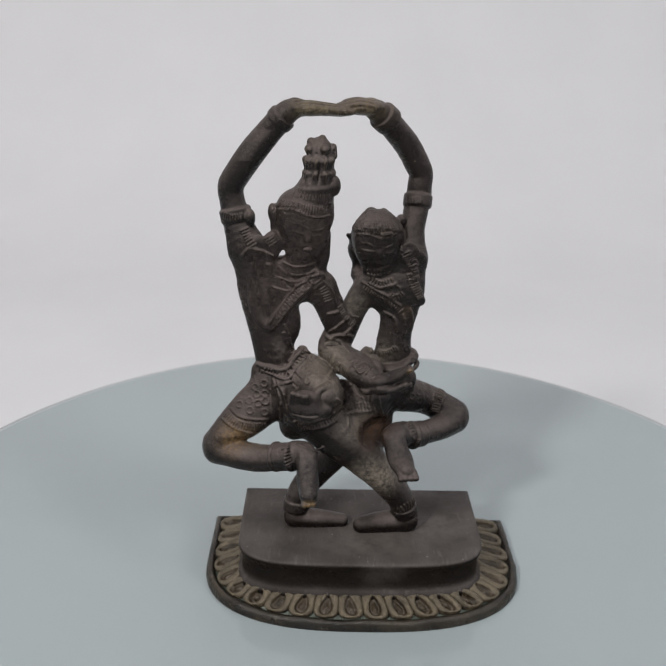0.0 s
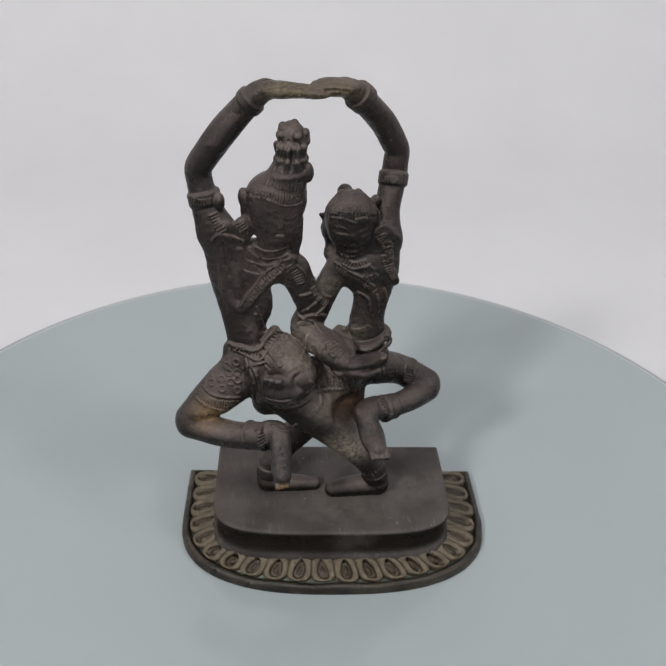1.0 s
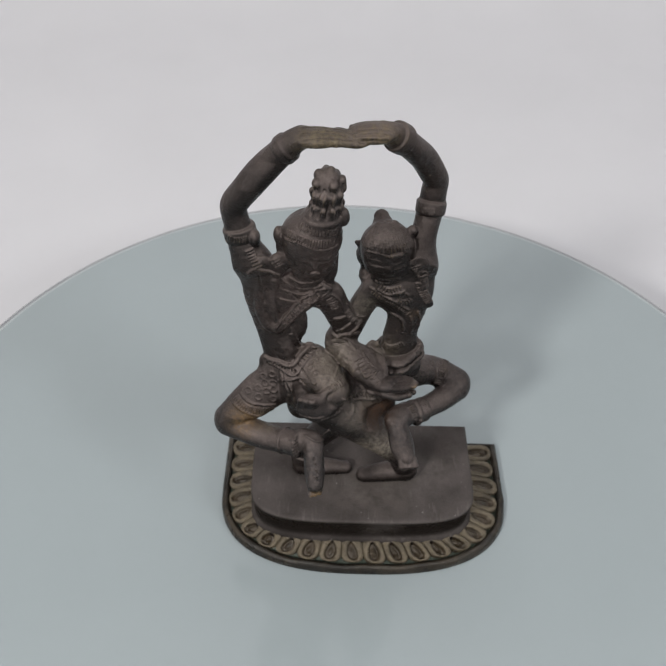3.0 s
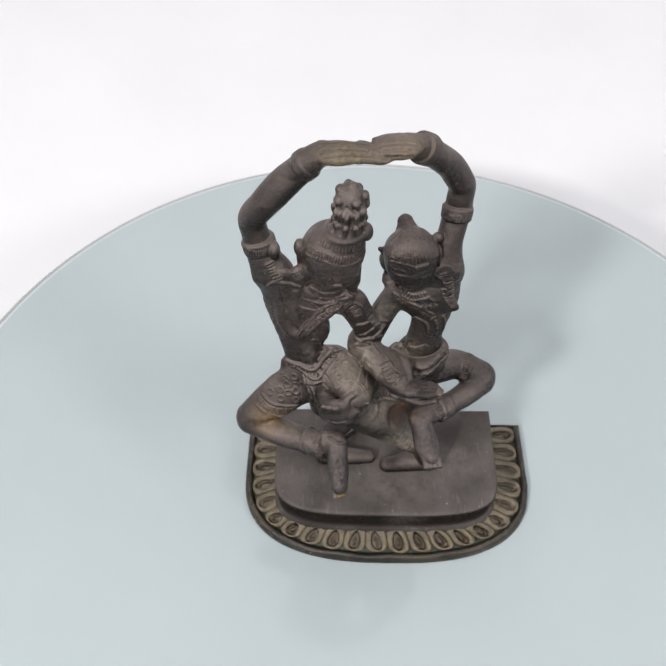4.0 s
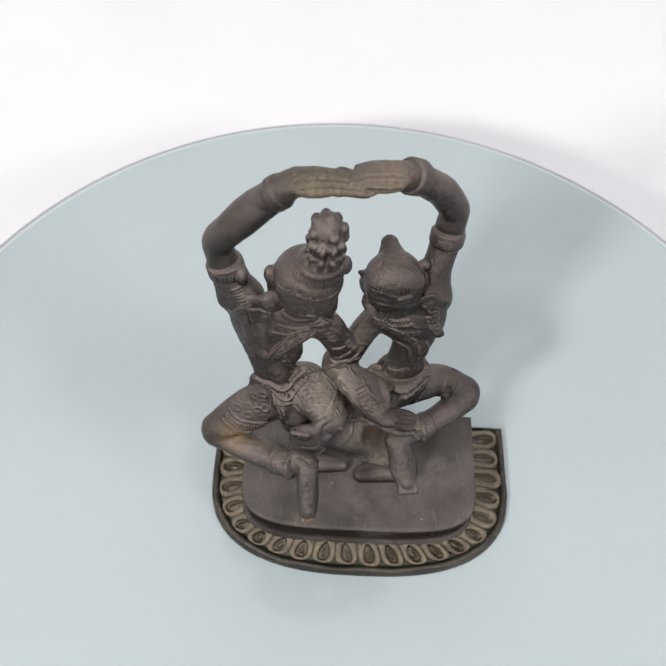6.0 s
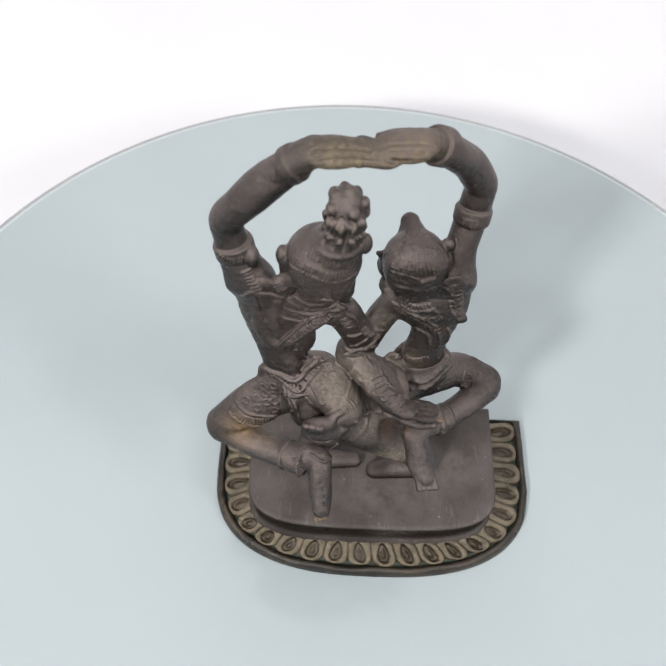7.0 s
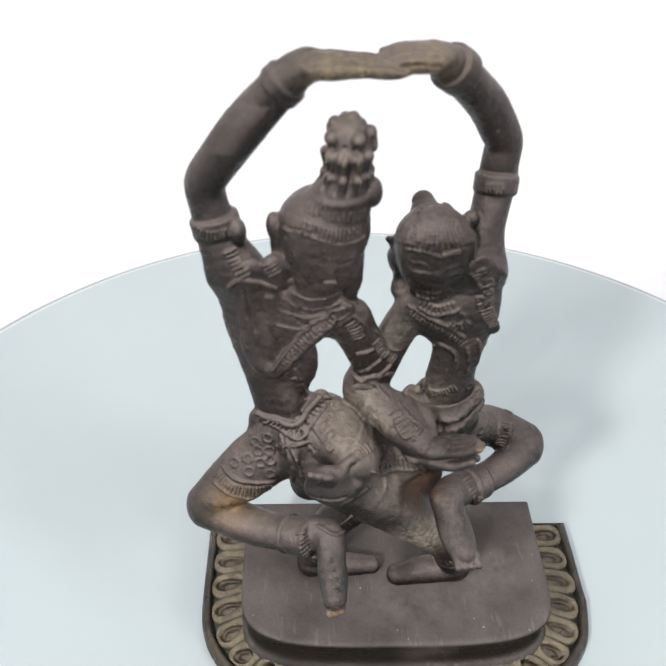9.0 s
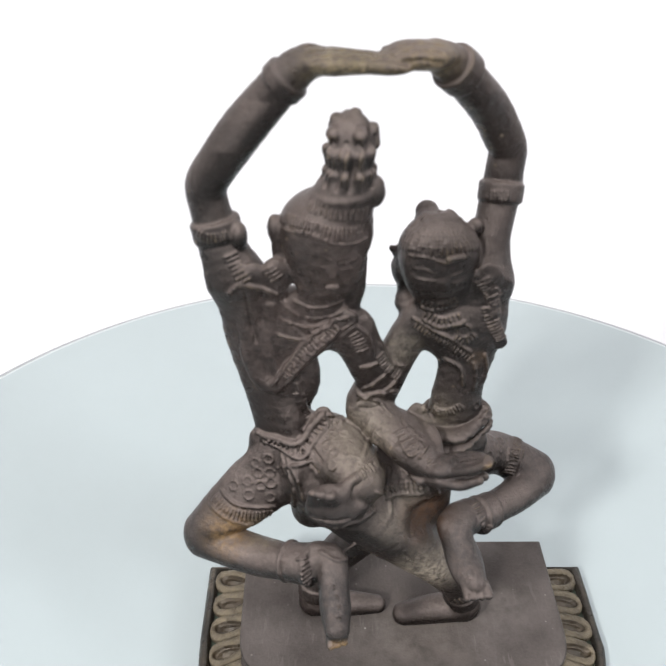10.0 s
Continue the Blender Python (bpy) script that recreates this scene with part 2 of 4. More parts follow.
# ---- the lotus pedestal ----
def outline(half, front, back, mid, turn, power, steps=44):
    """A plan with straight sides and a square back; from y = turn forwards it closes in one full curve."""
    pts = [(mid + half, back), (mid + half, back * 0.6 + turn * 0.4)]
    for i in range(steps + 1):
        a = math.pi * i / steps
        c, s = math.cos(a), math.sin(a)
        pts.append((mid + half * math.copysign(abs(c) ** (2 / power), c), turn - (turn - front) * abs(s) ** (2 / power)))
    pts += [(mid - half, back * 0.6 + turn * 0.4), (mid - half, back)]
    return pts


def ring_of(pts, z, wave=0.0):
    """A closed loop at one height, a little uneven where wave is set."""
    return [((x + wave * math.sin(0.31 * y + 0.17 * x)) * MM, (y + wave * math.sin(0.23 * x + 1.0)) * MM, (z + 0.5 * wave * math.sin(0.19 * x - 0.2 * y)) * MM) for x, y in pts]


def along_line(pts, f):
    """The point at the share f of a line's length."""
    cum = [0.0]
    for (x1, y1), (x2, y2) in zip(pts, pts[1:]):
        cum.append(cum[-1] + math.hypot(x2 - x1, y2 - y1))
    s = min(max(f, 0.0), 1.0) * cum[-1]
    i = max(j for j in range(len(cum) - 1) if cum[j] <= s)
    g = (s - cum[i]) / (cum[i + 1] - cum[i])
    return Vector((pts[i][0] + g * (pts[i + 1][0] - pts[i][0]), pts[i][1] + g * (pts[i + 1][1] - pts[i][1]), 0))


def petal(base, inner, outer, k, count):
    """One lotus petal: a raised border round a drop-shaped hollow with a swelling heart."""
    mid_in, mid_out = along_line(inner, (k + 0.5) / count), along_line(outer, (k + 0.5) / count)
    hub = (mid_in + mid_out) / 2 * MM + Vector((0, 0, 7.0 * MM))
    y = (mid_out - mid_in + Vector((0, 0, -5.4))).normalized()
    up = y.cross(Vector((0, 0, 1))).normalized().cross(y)
    wide = (along_line(outer, (k + 1) / count) - along_line(outer, k / count)).length
    fat, deep, tip, lean = random.uniform(0.8, 1.15), random.uniform(0.7, 1.25), random.uniform(0.82, 0.96), random.uniform(-0.06, 0.06)

    def place(u, v, h):
        f = (k + 0.5 + u) / count
        p = along_line(inner, f).lerp(along_line(outer, f), v)
        p.z = 9.9 - 5.6 * v - 0.9 * v * (1 - v)
        return (p + up * h * wide) * MM - hub

    bm = bmesh.new()
    seg = 36
    steps = ((0.12, -0.02), (0.3, -0.04), (0.5, -0.085), (0.72, -0.12), (0.88, -0.11), (1.0, -0.06), (1.1, 0.0), (1.25, 0.045), (1.45, 0.06), (1.7, 0.055), (1.9, 0.02), (2.0, -0.03), (2.02, -0.13))
    rows = []
    for s, h in steps:
        row = []
        for i in range(seg):
            a = 2 * math.pi * i / seg
            c, d = math.cos(a), math.sin(a)
            # the drop: broad towards the rim, drawn out towards the plinth
            du, dv = 0.215 * fat * c * (1.0 if d > 0 else 1 - 0.5 * d * d) + lean * d, 0.55 + (0.3 * d if d > 0 else 0.5 * d)
            # the tile: square inside, rounded at its outer end
            p = 2.6 if d > 0 else 9.0
            q = (abs(c) ** p + abs(d) ** p) ** (-1 / p)
            cu, cv = 0.5 * q * c, 0.55 + q * d * (tip * 0.5 if d > 0 else 0.55)
            t = min(s, 1.0), max(0.0, s - 1.0)
            u = du * t[0] * (1 - t[1]) + cu * t[1]
            v = 0.55 + (dv - 0.55) * t[0] * (1 - t[1]) + (cv - 0.55) * t[1]
            row.append(bm.verts.new(place(u, v, h * deep * min(1.0, 0.3 + 5 * max(v, 0)) + random.uniform(-0.02, 0.02))))
        rows.append(row)
    for n, (a, b) in enumerate(zip(rows, rows[1:])):
        for i in range(seg):
            j = (i + 1) % seg
            f = bm.faces.new((a[i], a[j], b[j], b[i]))
            f.material_index = 1 if n < 6 else 0
    f = bm.faces.new(rows[0])
    f.material_index = 1
    me = mesh_of("petal", bm, [PETAL, HOLLOW])
    if sum(f.normal.z for f in me.polygons) < 0:
        me.flip_normals()
    ob = new("petal", me)
    ob.parent = base
    ob.location = hub


def pedestal():
    base = tagged(new("lotus_pedestal"), "dark bronze pedestal with a border of tan lotus petals", "pedestal")
    base.location, base.scale = (0.0007, -0.0007, 0), (0.992, 0.992, 0.992)
    o = lambda s: outline(75.5 - s, -40.9 + s, 42.0 - s * 0.4, -0.8, 10.0, 2.6)
    rim = [ring_of(o(0.2), 0), ring_of(o(0), 0.6), ring_of(o(0.6), 3.4, 0.3), ring_of(o(1.4), 4.4, 0.35), ring_of(o(2.4), 4.7, 0.35), ring_of(o(3.6), 4.0, 0.3), ring_of(o(4.4), 2.2)]
    part("rim", loft(rim), RIM, base, "nearly black rim with traces of green")
    p = lambda s: outline(56.5 - s, -27.8 + s, 35.5 - s * 0.5, -2.5, 0.0, 3.7)
    bed = [ring_of(o(4.0), 1.4), ring_of(o(4.0), 2.3), ring_of(p(-0.8), 5.6), ring_of(p(3.0), 6.0)]
    part("petal_bed", loft(bed), BED, base, "greenish patina between the petals")
    prof = ((-0.6, 7.0), (-0.4, 9.8), (0.8, 11.0), (1.5, 13.0), (1.6, 17.0), (1.2, 20.5), (0.4, 22.8), (0.0, 24.0), (0.1, 25.0), (0.7, 25.7), (2.2, 25.9))
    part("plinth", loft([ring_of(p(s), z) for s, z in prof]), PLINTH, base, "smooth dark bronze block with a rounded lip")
    for k in range(22):
        petal(base, p(0.2), o(3.6), k, 22)
    return base


pedestal()


# ---- the sculpture: one cast body, worked out as a field of blended forms and skinned ----
CELL = 0.33
LO = np.array((-82.0, -52.0, 22.0))
HI = np.array((60.0, 40.0, 224.0))
SIZE = np.ceil((HI - LO) / CELL).astype(int) + 1
FIELD = np.full(SIZE, 6.0, np.float32)


def window(lo, hi, margin):
    a = np.clip(np.floor((np.array(lo) - margin - LO) / CELL).astype(int), 0, SIZE)
    b = np.clip(np.ceil((np.array(hi) + margin - LO) / CELL).astype(int) + 1, 0, SIZE)
    sl = tuple(slice(i, j) for i, j in zip(a, b))
    ax = [(LO[i] + CELL * np.arange(a[i], b[i])).astype(np.float32) for i in range(3)]
    return sl, ax[0][:, None, None], ax[1][None, :, None], ax[2][None, None, :]


def blend(sl, d, k, sink=False):
    f = FIELD[sl]
    if sink:
        h = np.clip(0.5 - 0.5 * (f + d) / k, 0, 1)
        FIELD[sl] = f * (1 - h) - d * h + k * h * (1 - h)
    else:
        h = np.clip(0.5 + 0.5 * (f - d) / k, 0, 1)
        FIELD[sl] = f * (1 - h) + d * h - k * h * (1 - h)


def limb(a, b, ra, rb, k=2.0, sink=False):
    """A tapering round form from a to b."""
    a, b = np.array(a, float), np.array(b, float)
    r = max(ra, rb)
    sl, x, y, z = window(np.minimum(a, b), np.maximum(a, b), r + k + 1.5)
    v = b - a
    t = np.clip(((x - a[0]) * v[0] + (y - a[1]) * v[1] + (z - a[2]) * v[2]) / max(v @ v, 1e-9), 0, 1)
    d = np.sqrt((x - a[0] - t * v[0]) ** 2 + (y - a[1] - t * v[1]) ** 2 + (z - a[2] - t * v[2]) ** 2) - (ra + t * (rb - ra))
    blend(sl, d.astype(np.float32), k, sink)


def glide(knots, parts=5):
    """A smooth line through the knots, in as many numbers as they have."""
    k = [np.array(v, float) for v in knots]
    if len(k) == 2:
        return k
    k = [2 * k[0] - k[1]] + k + [2 * k[-1] - k[-2]]
    out = []
    for a, b, c, d in zip(k, k[1:], k[2:], k[3:]):
        for i in range(parts):
            t = i / parts
            out.append(0.5 * (2 * b + (c - a) * t + (2 * a - 5 * b + 4 * c - d) * t * t + (3 * b - a - 3 * c + d) * t ** 3))
    return out + [k[-2]]


def chain(*knots, k=2.0):
    """One smooth limb through knots of (x, y, z, radius)."""
    knots = glide(knots, 4)
    pts = np.array([p[:3] for p in knots])
    sl, x, y, z = window(pts.min(0), pts.max(0), max(p[3] for p in knots) + k + 1.5)
    best = None
    for p, q in zip(knots, knots[1:]):
        v = q[:3] - p[:3]
        t = np.clip(((x - p[0]) * v[0] + (y - p[1]) * v[1] + (z - p[2]) * v[2]) / max(v @ v, 1e-9), 0, 1)
        d = np.sqrt((x - p[0] - t * v[0]) ** 2 + (y - p[1] - t * v[1]) ** 2 + (z - p[2] - t * v[2]) ** 2) - (p[3] + t * (q[3] - p[3]))
        best = d if best is None else np.minimum(best, d)
    blend(sl, best.astype(np.float32), k)


def egg(c, r, turn=(0, 0, 0), k=2.0, sink=False, cut=None):
    """A turned ellipsoid; cut: a plane (normal, offset) that keeps its far side."""
    m = np.array(Euler([radians(v) for v in turn]).to_matrix()).T
    big = max(r)
    sl, x, y, z = window(np.array(c) - big, np.array(c) + big, k + 1.5)
    x, y, z = x - c[0], y - c[1], z - c[2]
    q = [m[i, 0] * x + m[i, 1] * y + m[i, 2] * z for i in range(3)]
    k0 = np.sqrt(sum((q[i] / r[i]) ** 2 for i in range(3))) + 1e-6
    k1 = np.sqrt(sum((q[i] / r[i] ** 2) ** 2 for i in range(3))) + 1e-6
    d = k0 * (k0 - 1) / k1
    if cut:
        nx, ny, nz, off = cut
        d = np.maximum(d, off - (nx * x + ny * y + nz * z))
    blend(sl, d.astype(np.float32), k, sink)


def hoop(c, u, v, r, k=0.8, turns=20, span=(0.0, 1.0)):
    """A rounded band on the ellipse c + u cos + v sin."""
    c, u, v = (np.array(w, float) for w in (c, u, v))
    at = lambda s: c + u * math.cos(2 * math.pi * s) + v * math.sin(2 * math.pi * s)
    ss = [span[0] + (span[1] - span[0]) * i / turns for i in range(turns + 1)]
    for s, t in zip(ss, ss[1:]):
        limb(at(s), at(t), r, r, k)


def band(a, b, r, k=0.5, soft=0.6):
    """A flat-ended round band from a to b."""
    a, b = np.array(a, float), np.array(b, float)
    sl, x, y, z = window(np.minimum(a, b), np.maximum(a, b), r + k + 2)
    v = b - a
    n = np.linalg.norm(v)
    v = v / n
    h = (x - a[0]) * v[0] + (y - a[1]) * v[1] + (z - a[2]) * v[2]
    rad = np.sqrt(np.maximum((x - a[0] - h * v[0]) ** 2 + (y - a[1] - h * v[1]) ** 2 + (z - a[2] - h * v[2]) ** 2, 1e-9))
    dx, dy = rad - r + soft, np.abs(h - n / 2) - n / 2 + soft
    d = np.minimum(np.maximum(dx, dy), 0) + np.sqrt(np.maximum(dx, 0) ** 2 + np.maximum(dy, 0) ** 2) - soft
    blend(sl, d.astype(np.float32), k)


def sample(p):
    """The field and the way out of the body at a point."""
    i = np.clip(np.round((np.array(p, float) - LO) / CELL).astype(int), 1, SIZE - 2)
    g = np.array([FIELD[i[0] + 1, i[1], i[2]] - FIELD[i[0] - 1, i[1], i[2]], FIELD[i[0], i[1] + 1, i[2]] - FIELD[i[0], i[1] - 1, i[2]], FIELD[i[0], i[1], i[2] + 1] - FIELD[i[0], i[1], i[2] - 1]], float)
    n = np.linalg.norm(g)
    return float(FIELD[tuple(i)]), g / n if n > 1e-6 else np.array((0.0, -1.0, 0.0))


def on_skin(p):
    p = np.array(p, float)
    g = np.array((0.0, -1.0, 0.0))
    for _ in range(4):
        f, g = sample(p)
        p = p - np.clip(f, -2, 2) * g
    return p, g


def spread(knots, step):
    """Points at even steps along a smooth line through the knots."""
    fine = glide([settled(p) for p in knots], 12)
    if len(fine) == 2:
        fine = [fine[0] + (fine[1] - fine[0]) * i / 20 for i in range(21)]
    cum = np.concatenate([[0], np.cumsum([np.linalg.norm(b - a) for a, b in zip(fine, fine[1:])])])
    n = max(2, int(round(cum[-1] / step)) + 1)
    fine = np.array(fine)
    return [np.array([np.interp(s, cum, fine[:, i]) for i in range(3)]) for s in np.linspace(0, cum[-1], n)]


SETTLED = [False]


def lean_back(x, y, z):
    """How far a point moves back: chests, thighs and chins are flatter in front than round forms would be."""
    mid = np.interp(x, (-14, 0), (2, 8)) + np.interp(z, (148, 158), (0, -5))
    keep = np.clip((-5.0 - y) / 7.0, 0, 1) * np.clip((122 - z) / 6.0, 0, 1) * np.clip((x + 41) / 6.0, 0, 1)
    some = np.interp(z, (78, 96, 160, 176, 186), (0, 0.5, 0.5, 0.15, 0)) * (1 - keep)
    return np.maximum(mid - y, 0) * some, 1 - some * np.clip((mid - y) / 3.0, 0, 1)


def settle():
    """Flatten the fronts of the bodies in the field."""
    x, y, z = ((LO[i] + CELL * np.arange(SIZE[i])).astype(np.float32) for i in range(3))
    z0, z1 = np.searchsorted(z, (78, 186.5))
    y0, y1 = np.searchsorted(y, (-30, 10))
    target, zs = y[None, y0:y1, None], z[None, None, z0:z1]
    for a in range(*np.searchsorted(x, (-72, 45)), 12):
        xs = x[a:a + 12, None, None]
        old = np.broadcast_to(target, (xs.shape[0], y1 - y0, z1 - z0)).copy()
        for _ in range(9):
            old -= (0.6 * (old + lean_back(xs, old, zs)[0] - target)).astype(np.float32)
        u = np.clip((old - LO[1]) / CELL, 0, SIZE[1] - 1.01)
        k = u.astype(np.int32)
        f = u - k
        column = FIELD[a:a + 12, :, z0:z1]
        near = np.take_along_axis(column, k, 1) * (1 - f) + np.take_along_axis(column, k + 1, 1) * f
        FIELD[a:a + 12, y0:y1, z0:z1] = near * lean_back(xs, old, zs)[1]
    SETTLED[0] = True


def settled(p):
    p = np.array(p, float)
    if SETTLED[0]:
        p[1] += lean_back(p[0], p[1], p[2])[0]
    return p


def cord(knots, r, rise=0.0, sink=False, k=0.5):
    """A raised cord laid on the body through the knots, or a groove cut along them."""
    line = []
    for p in spread(knots, 1.0):
        q, g = on_skin(p)
        line.append(q + g * (rise if sink else rise * 0.6 - 0.04))
    for a, b in zip(line, line[1:]):
        limb(a, b, r, r, k, sink)


def comb(knots, half, r, step, rise=0.12):
    """Short ribs set across a line on the body."""
    line = spread(knots, step)
    for i, p in enumerate(line):
        t = line[min(i + 1, len(line) - 1)] - line[max(i - 1, 0)]
        q, g = on_skin(p)
        c = np.cross(g, t)
        c = c / max(np.linalg.norm(c), 1e-6)
        a, b = on_skin(q + c * half), on_skin(q - c * half)
        limb(a[0] + a[1] * rise, q + g * rise, r, r, 0.25)
        limb(q + g * rise, b[0] + b[1] * rise, r, r, 0.25)


def ringlets(r, thick, *places):
    """Small punched rings."""
    for c in places:
        q, g = on_skin(settled(c))
        u = np.cross(g, (0.3, 0.2, 1.0))
        u = u / np.linalg.norm(u)
        v = np.cross(g, u)
        pts = [on_skin(q + r * (u * math.cos(i * math.pi / 4) + v * math.sin(i * math.pi / 4)))[0] for i in range(9)]
        for a, b in zip(pts, pts[1:]):
            limb(a, b, thick, thick, 0.2)


def taller_dancer():
    # raised arm
    chain((-30, -3.6, 215.8, 3.8), (-35, -5.4, 212.4, 4.8), (-45.7, -1.8, 200.3, 5.4), (-53.6, 0.9, 189.6, 5.5), (-56.2, 1.7, 184.6, 5.4), (-56.0, 1.5, 179.5, 5.2), (-53.8, 0.5, 170, 6.0), (-50.0, -2, 160, 7.6))
    egg((-24.5, -3.8, 215.8), (10.5, 6.2, 3.0), (0, 2, 6))
    egg((-13.5, -2.2, 215.0), (8.0, 5.0, 2.4), (0, 2, 6))
    for i in range(4):
        y = -6.2 + 3.0 * i
        limb((-17, y - 1, 215.4), (-9 + 0.6 * i, 0.8 * y + 0.4, 214.8), 1.5, 1.0, 0.8)
    band((-34.2, -5.2, 213.0), (-36.8, -4.6, 210.4), 5.6)
    band((-55.0, 0.8, 176.2), (-53.8, 0.4, 170.2), 6.6, soft=1.2)
    egg((-48.4, -2.5, 172.6), (2.2, 3.5, 3.6), k=1.2)
    # trunk
    chain((-49.5, -1, 158, 7.4), (-45.6, 0, 140, 8.8), (-42.4, 0, 124, 8.2), (-39.6, 0, 112, 8.8), k=4)
    egg((-36.5, -1.0, 144.5), (14.5, 9.5, 11.5), (0, -16, 0), k=4)
    egg((-37.5, 0, 129), (9.2, 8.4, 14), (0, -8, 0), k=3)
    limb((-27, -2, 146), (-20, -1, 142), 7.4, 6.8, 4)
    egg((-36, -1, 100), (13, 10.5, 10.5), k=4)
    # locks that fall on the shoulder
    egg((-46.5, -7.5, 160.5), (4.6, 3.6, 6.2), (0, 20, 0), k=1)
    egg((-39.6, -7.0, 161.5), (4.2, 3.8, 6.4), (0, 8, 0), k=1)
    egg((-44.0, -7.4, 151.5), (7.0, 2.2, 4.2), (0, -12, 0), k=1.6)
    egg((-47.5, -8.2, 146.5), (2.8, 2.2, 4.6), (0, -8, 0), k=0.8)
    # shawl: a broad diagonal fold and a long loop beside it
    chain((-21, -7.0, 148, 3.0), (-31, -9.2, 138, 2.8), (-41, -8.8, 126.5, 2.4), k=1.4)
    chain((-46.5, -8.2, 153, 2.1), (-48.0, -8.0, 138, 2.2), (-45, -8.0, 128, 2.2), (-41.5, -8.4, 126, 2.1), k=1.0)
    chain((-41.0, -9.2, 153, 1.4), (-41.6, -9.0, 140, 1.4), (-40.5, -8.6, 131, 1.2), k=1.0)
    # neck and head
    limb((-28.5, -3.5, 152), (-27.5, -4, 162), 6.2, 6.0, 3)
    egg((-26.2, -4.5, 174.4), (12.0, 11.8, 10.8), (0, -8, 0), k=2)
    limb((-24.6, -5.0, 178.5), (-22.2, -5.5, 184.5), 8.8, 7.0, 3.0)
    egg((-25.6, -6.6, 165.8), (8.8, 8.6, 10.6), (14, -10, 0), k=4)
    egg((-26.2, -4.0, 175.0), (12.2, 12.1, 11.0), k=0.4, cut=(0.0, 0.25, 0.97, 2.0))
    egg((-38.4, -3.5, 174.0), (2.6, 3.5, 5.0), (0, -12, 0), k=1.2)
    chain((-38.0, -4.0, 170, 2.2), (-37.5, -5.5, 161, 1.6), k=1)
    chain((-25.0, -15.6, 170, 0.9), (-24.6, -16.6, 165.6, 1.3), k=1.6)
    egg((-24.8, -15.2, 161.2), (2.2, 1.0, 0.8), k=1.0)
    chain((-18.0, -2.5, 166, 2.4), (-18.4, -2.5, 158, 2.6), (-19.5, -2, 151, 2.4), k=1.5)
    # topknot crown
    limb((-22.0, -5.5, 183), (-21.0, -6, 187), 7.6, 6.4, 2)
    hoop((-21.8, -5.6, 185.8), (6.5, 0, 0.6), (0, 6.4, 0.3), 1.4)
    egg((-14.2, -7.5, 186.8), (2.4, 2.4, 4.0), k=0.8)
    limb((-20.4, -6.3, 189), (-20.0, -6.0, 200.5), 5.4, 4.8, 1.0)
    for i in range(9):
        a = 2 * math.pi * (i + 0.4) / 9
        x, y = math.cos(a), math.sin(a)
        limb((-20.4 + 5.0 * x, -6.3 + 4.8 * y, 189), (-20.3 + 5.2 * x, -6.3 + 5.0 * y, 191.5), 1.4, 1.7, 0.8)
        limb((-20.3 + 4.6 * x, -6.3 + 4.4 * y, 193.5), (-20.2 + 5.2 * x, -6.3 + 4.9 * y, 196.8), 1.4, 1.6, 0.8)
        if i % 2:
            limb((-20.1 + 4.4 * x, -6.2 + 4.2 * y, 199.2), (-20.1 + 4.9 * x, -6.2 + 4.6 * y, 201.0), 1.5, 1.9, 0.6)
    for x, y, z in ((-23.4, -6.8, 205.0), (-19.0, -6.6, 206.0), (-20.8, -3.0, 204.5), (-14.9, -6.0, 202.8)):
        limb((x, y, z - 4.5), (x, y, z - 1.6), 1.9, 1.7, 0.5)
    for i in range(12):
        a = 2 * math.pi * i / 12
        cord(((-20.4 + 6 * math.cos(a), -6.3 + 6 * math.sin(a), 188.5), (-20.2 + 6 * math.cos(a + 0.3), -6.3 + 6 * math.sin(a + 0.3), 200)), 0.45, sink=True)
    egg((-47.2, -1.5, 104.5), (2.8, 3.6, 5.2), (0, 10, 0), k=1)
    limb((-31.0, -5, 107.5), (-27.6, -3, 114.5), 2.4, 2.4, 1.2)
    # lap, drawn-up thigh, shin and hanging foot
    chain((-40, -3.5, 97, 9.4), (-53.0, -3.5, 84.6, 8.4), (-65.2, -4.5, 71.6, 6.8), k=3)
    chain((-65.2, -5.0, 68.8, 6.5), (-47.8, -13, 69.2, 6.1), (-33.5, -21, 73.6, 5.2), k=1.5)
    band((-37.2, -19.0, 72.9), (-31.8, -21.9, 74.4), 6.0)
    band((-38.6, -18.2, 72.5), (-37.2, -19.0, 72.9), 6.5)
    band((-32.0, -21.8, 74.3), (-30.6, -22.5, 74.7), 6.3)
    chain((-28.5, -20.0, 76.0, 4.6), (-25.5, -22.0, 75.2, 5.0), (-24.4, -30, 69.4, 4.2), (-23.6, -37.6, 65.4, 3.7), k=2)
    egg((-24.2, -31.5, 67.4), (4.4, 8.0, 2.6), (34, 0, 4), k=1.5)
    for i in range(3):
        limb((-25.6 + 1.8 * i, -37, 65.0), (-25.4 + 1.9 * i, -41.0 + 0.7 * i, 62.4), 1.5, 1.2, 0.4)
    egg((-27, -1, 88), (12, 10, 11), k=4)
    limb((-30, -2, 92), (-31.5, -3, 80), 8.5, 6.2, 3)
    limb((-40, -3, 93), (-52, -3.5, 82.8), 9.0, 8.0, 2)
    # the leg that crosses in front, with its foot
    chain((-26, -3, 91, 11.5), (-14, -4, 78, 10.8), (0, -3, 64.5, 8.6), (14.6, 0, 46, 6.4), (19, 1, 36, 5.4), (19.6, 2, 30, 5.2), k=3)
    chain((20.2, 1.5, 29.8, 5.4), (8.5, 0, 29.4, 4.9), (-0.6, -1, 28.6, 4.2), k=2)
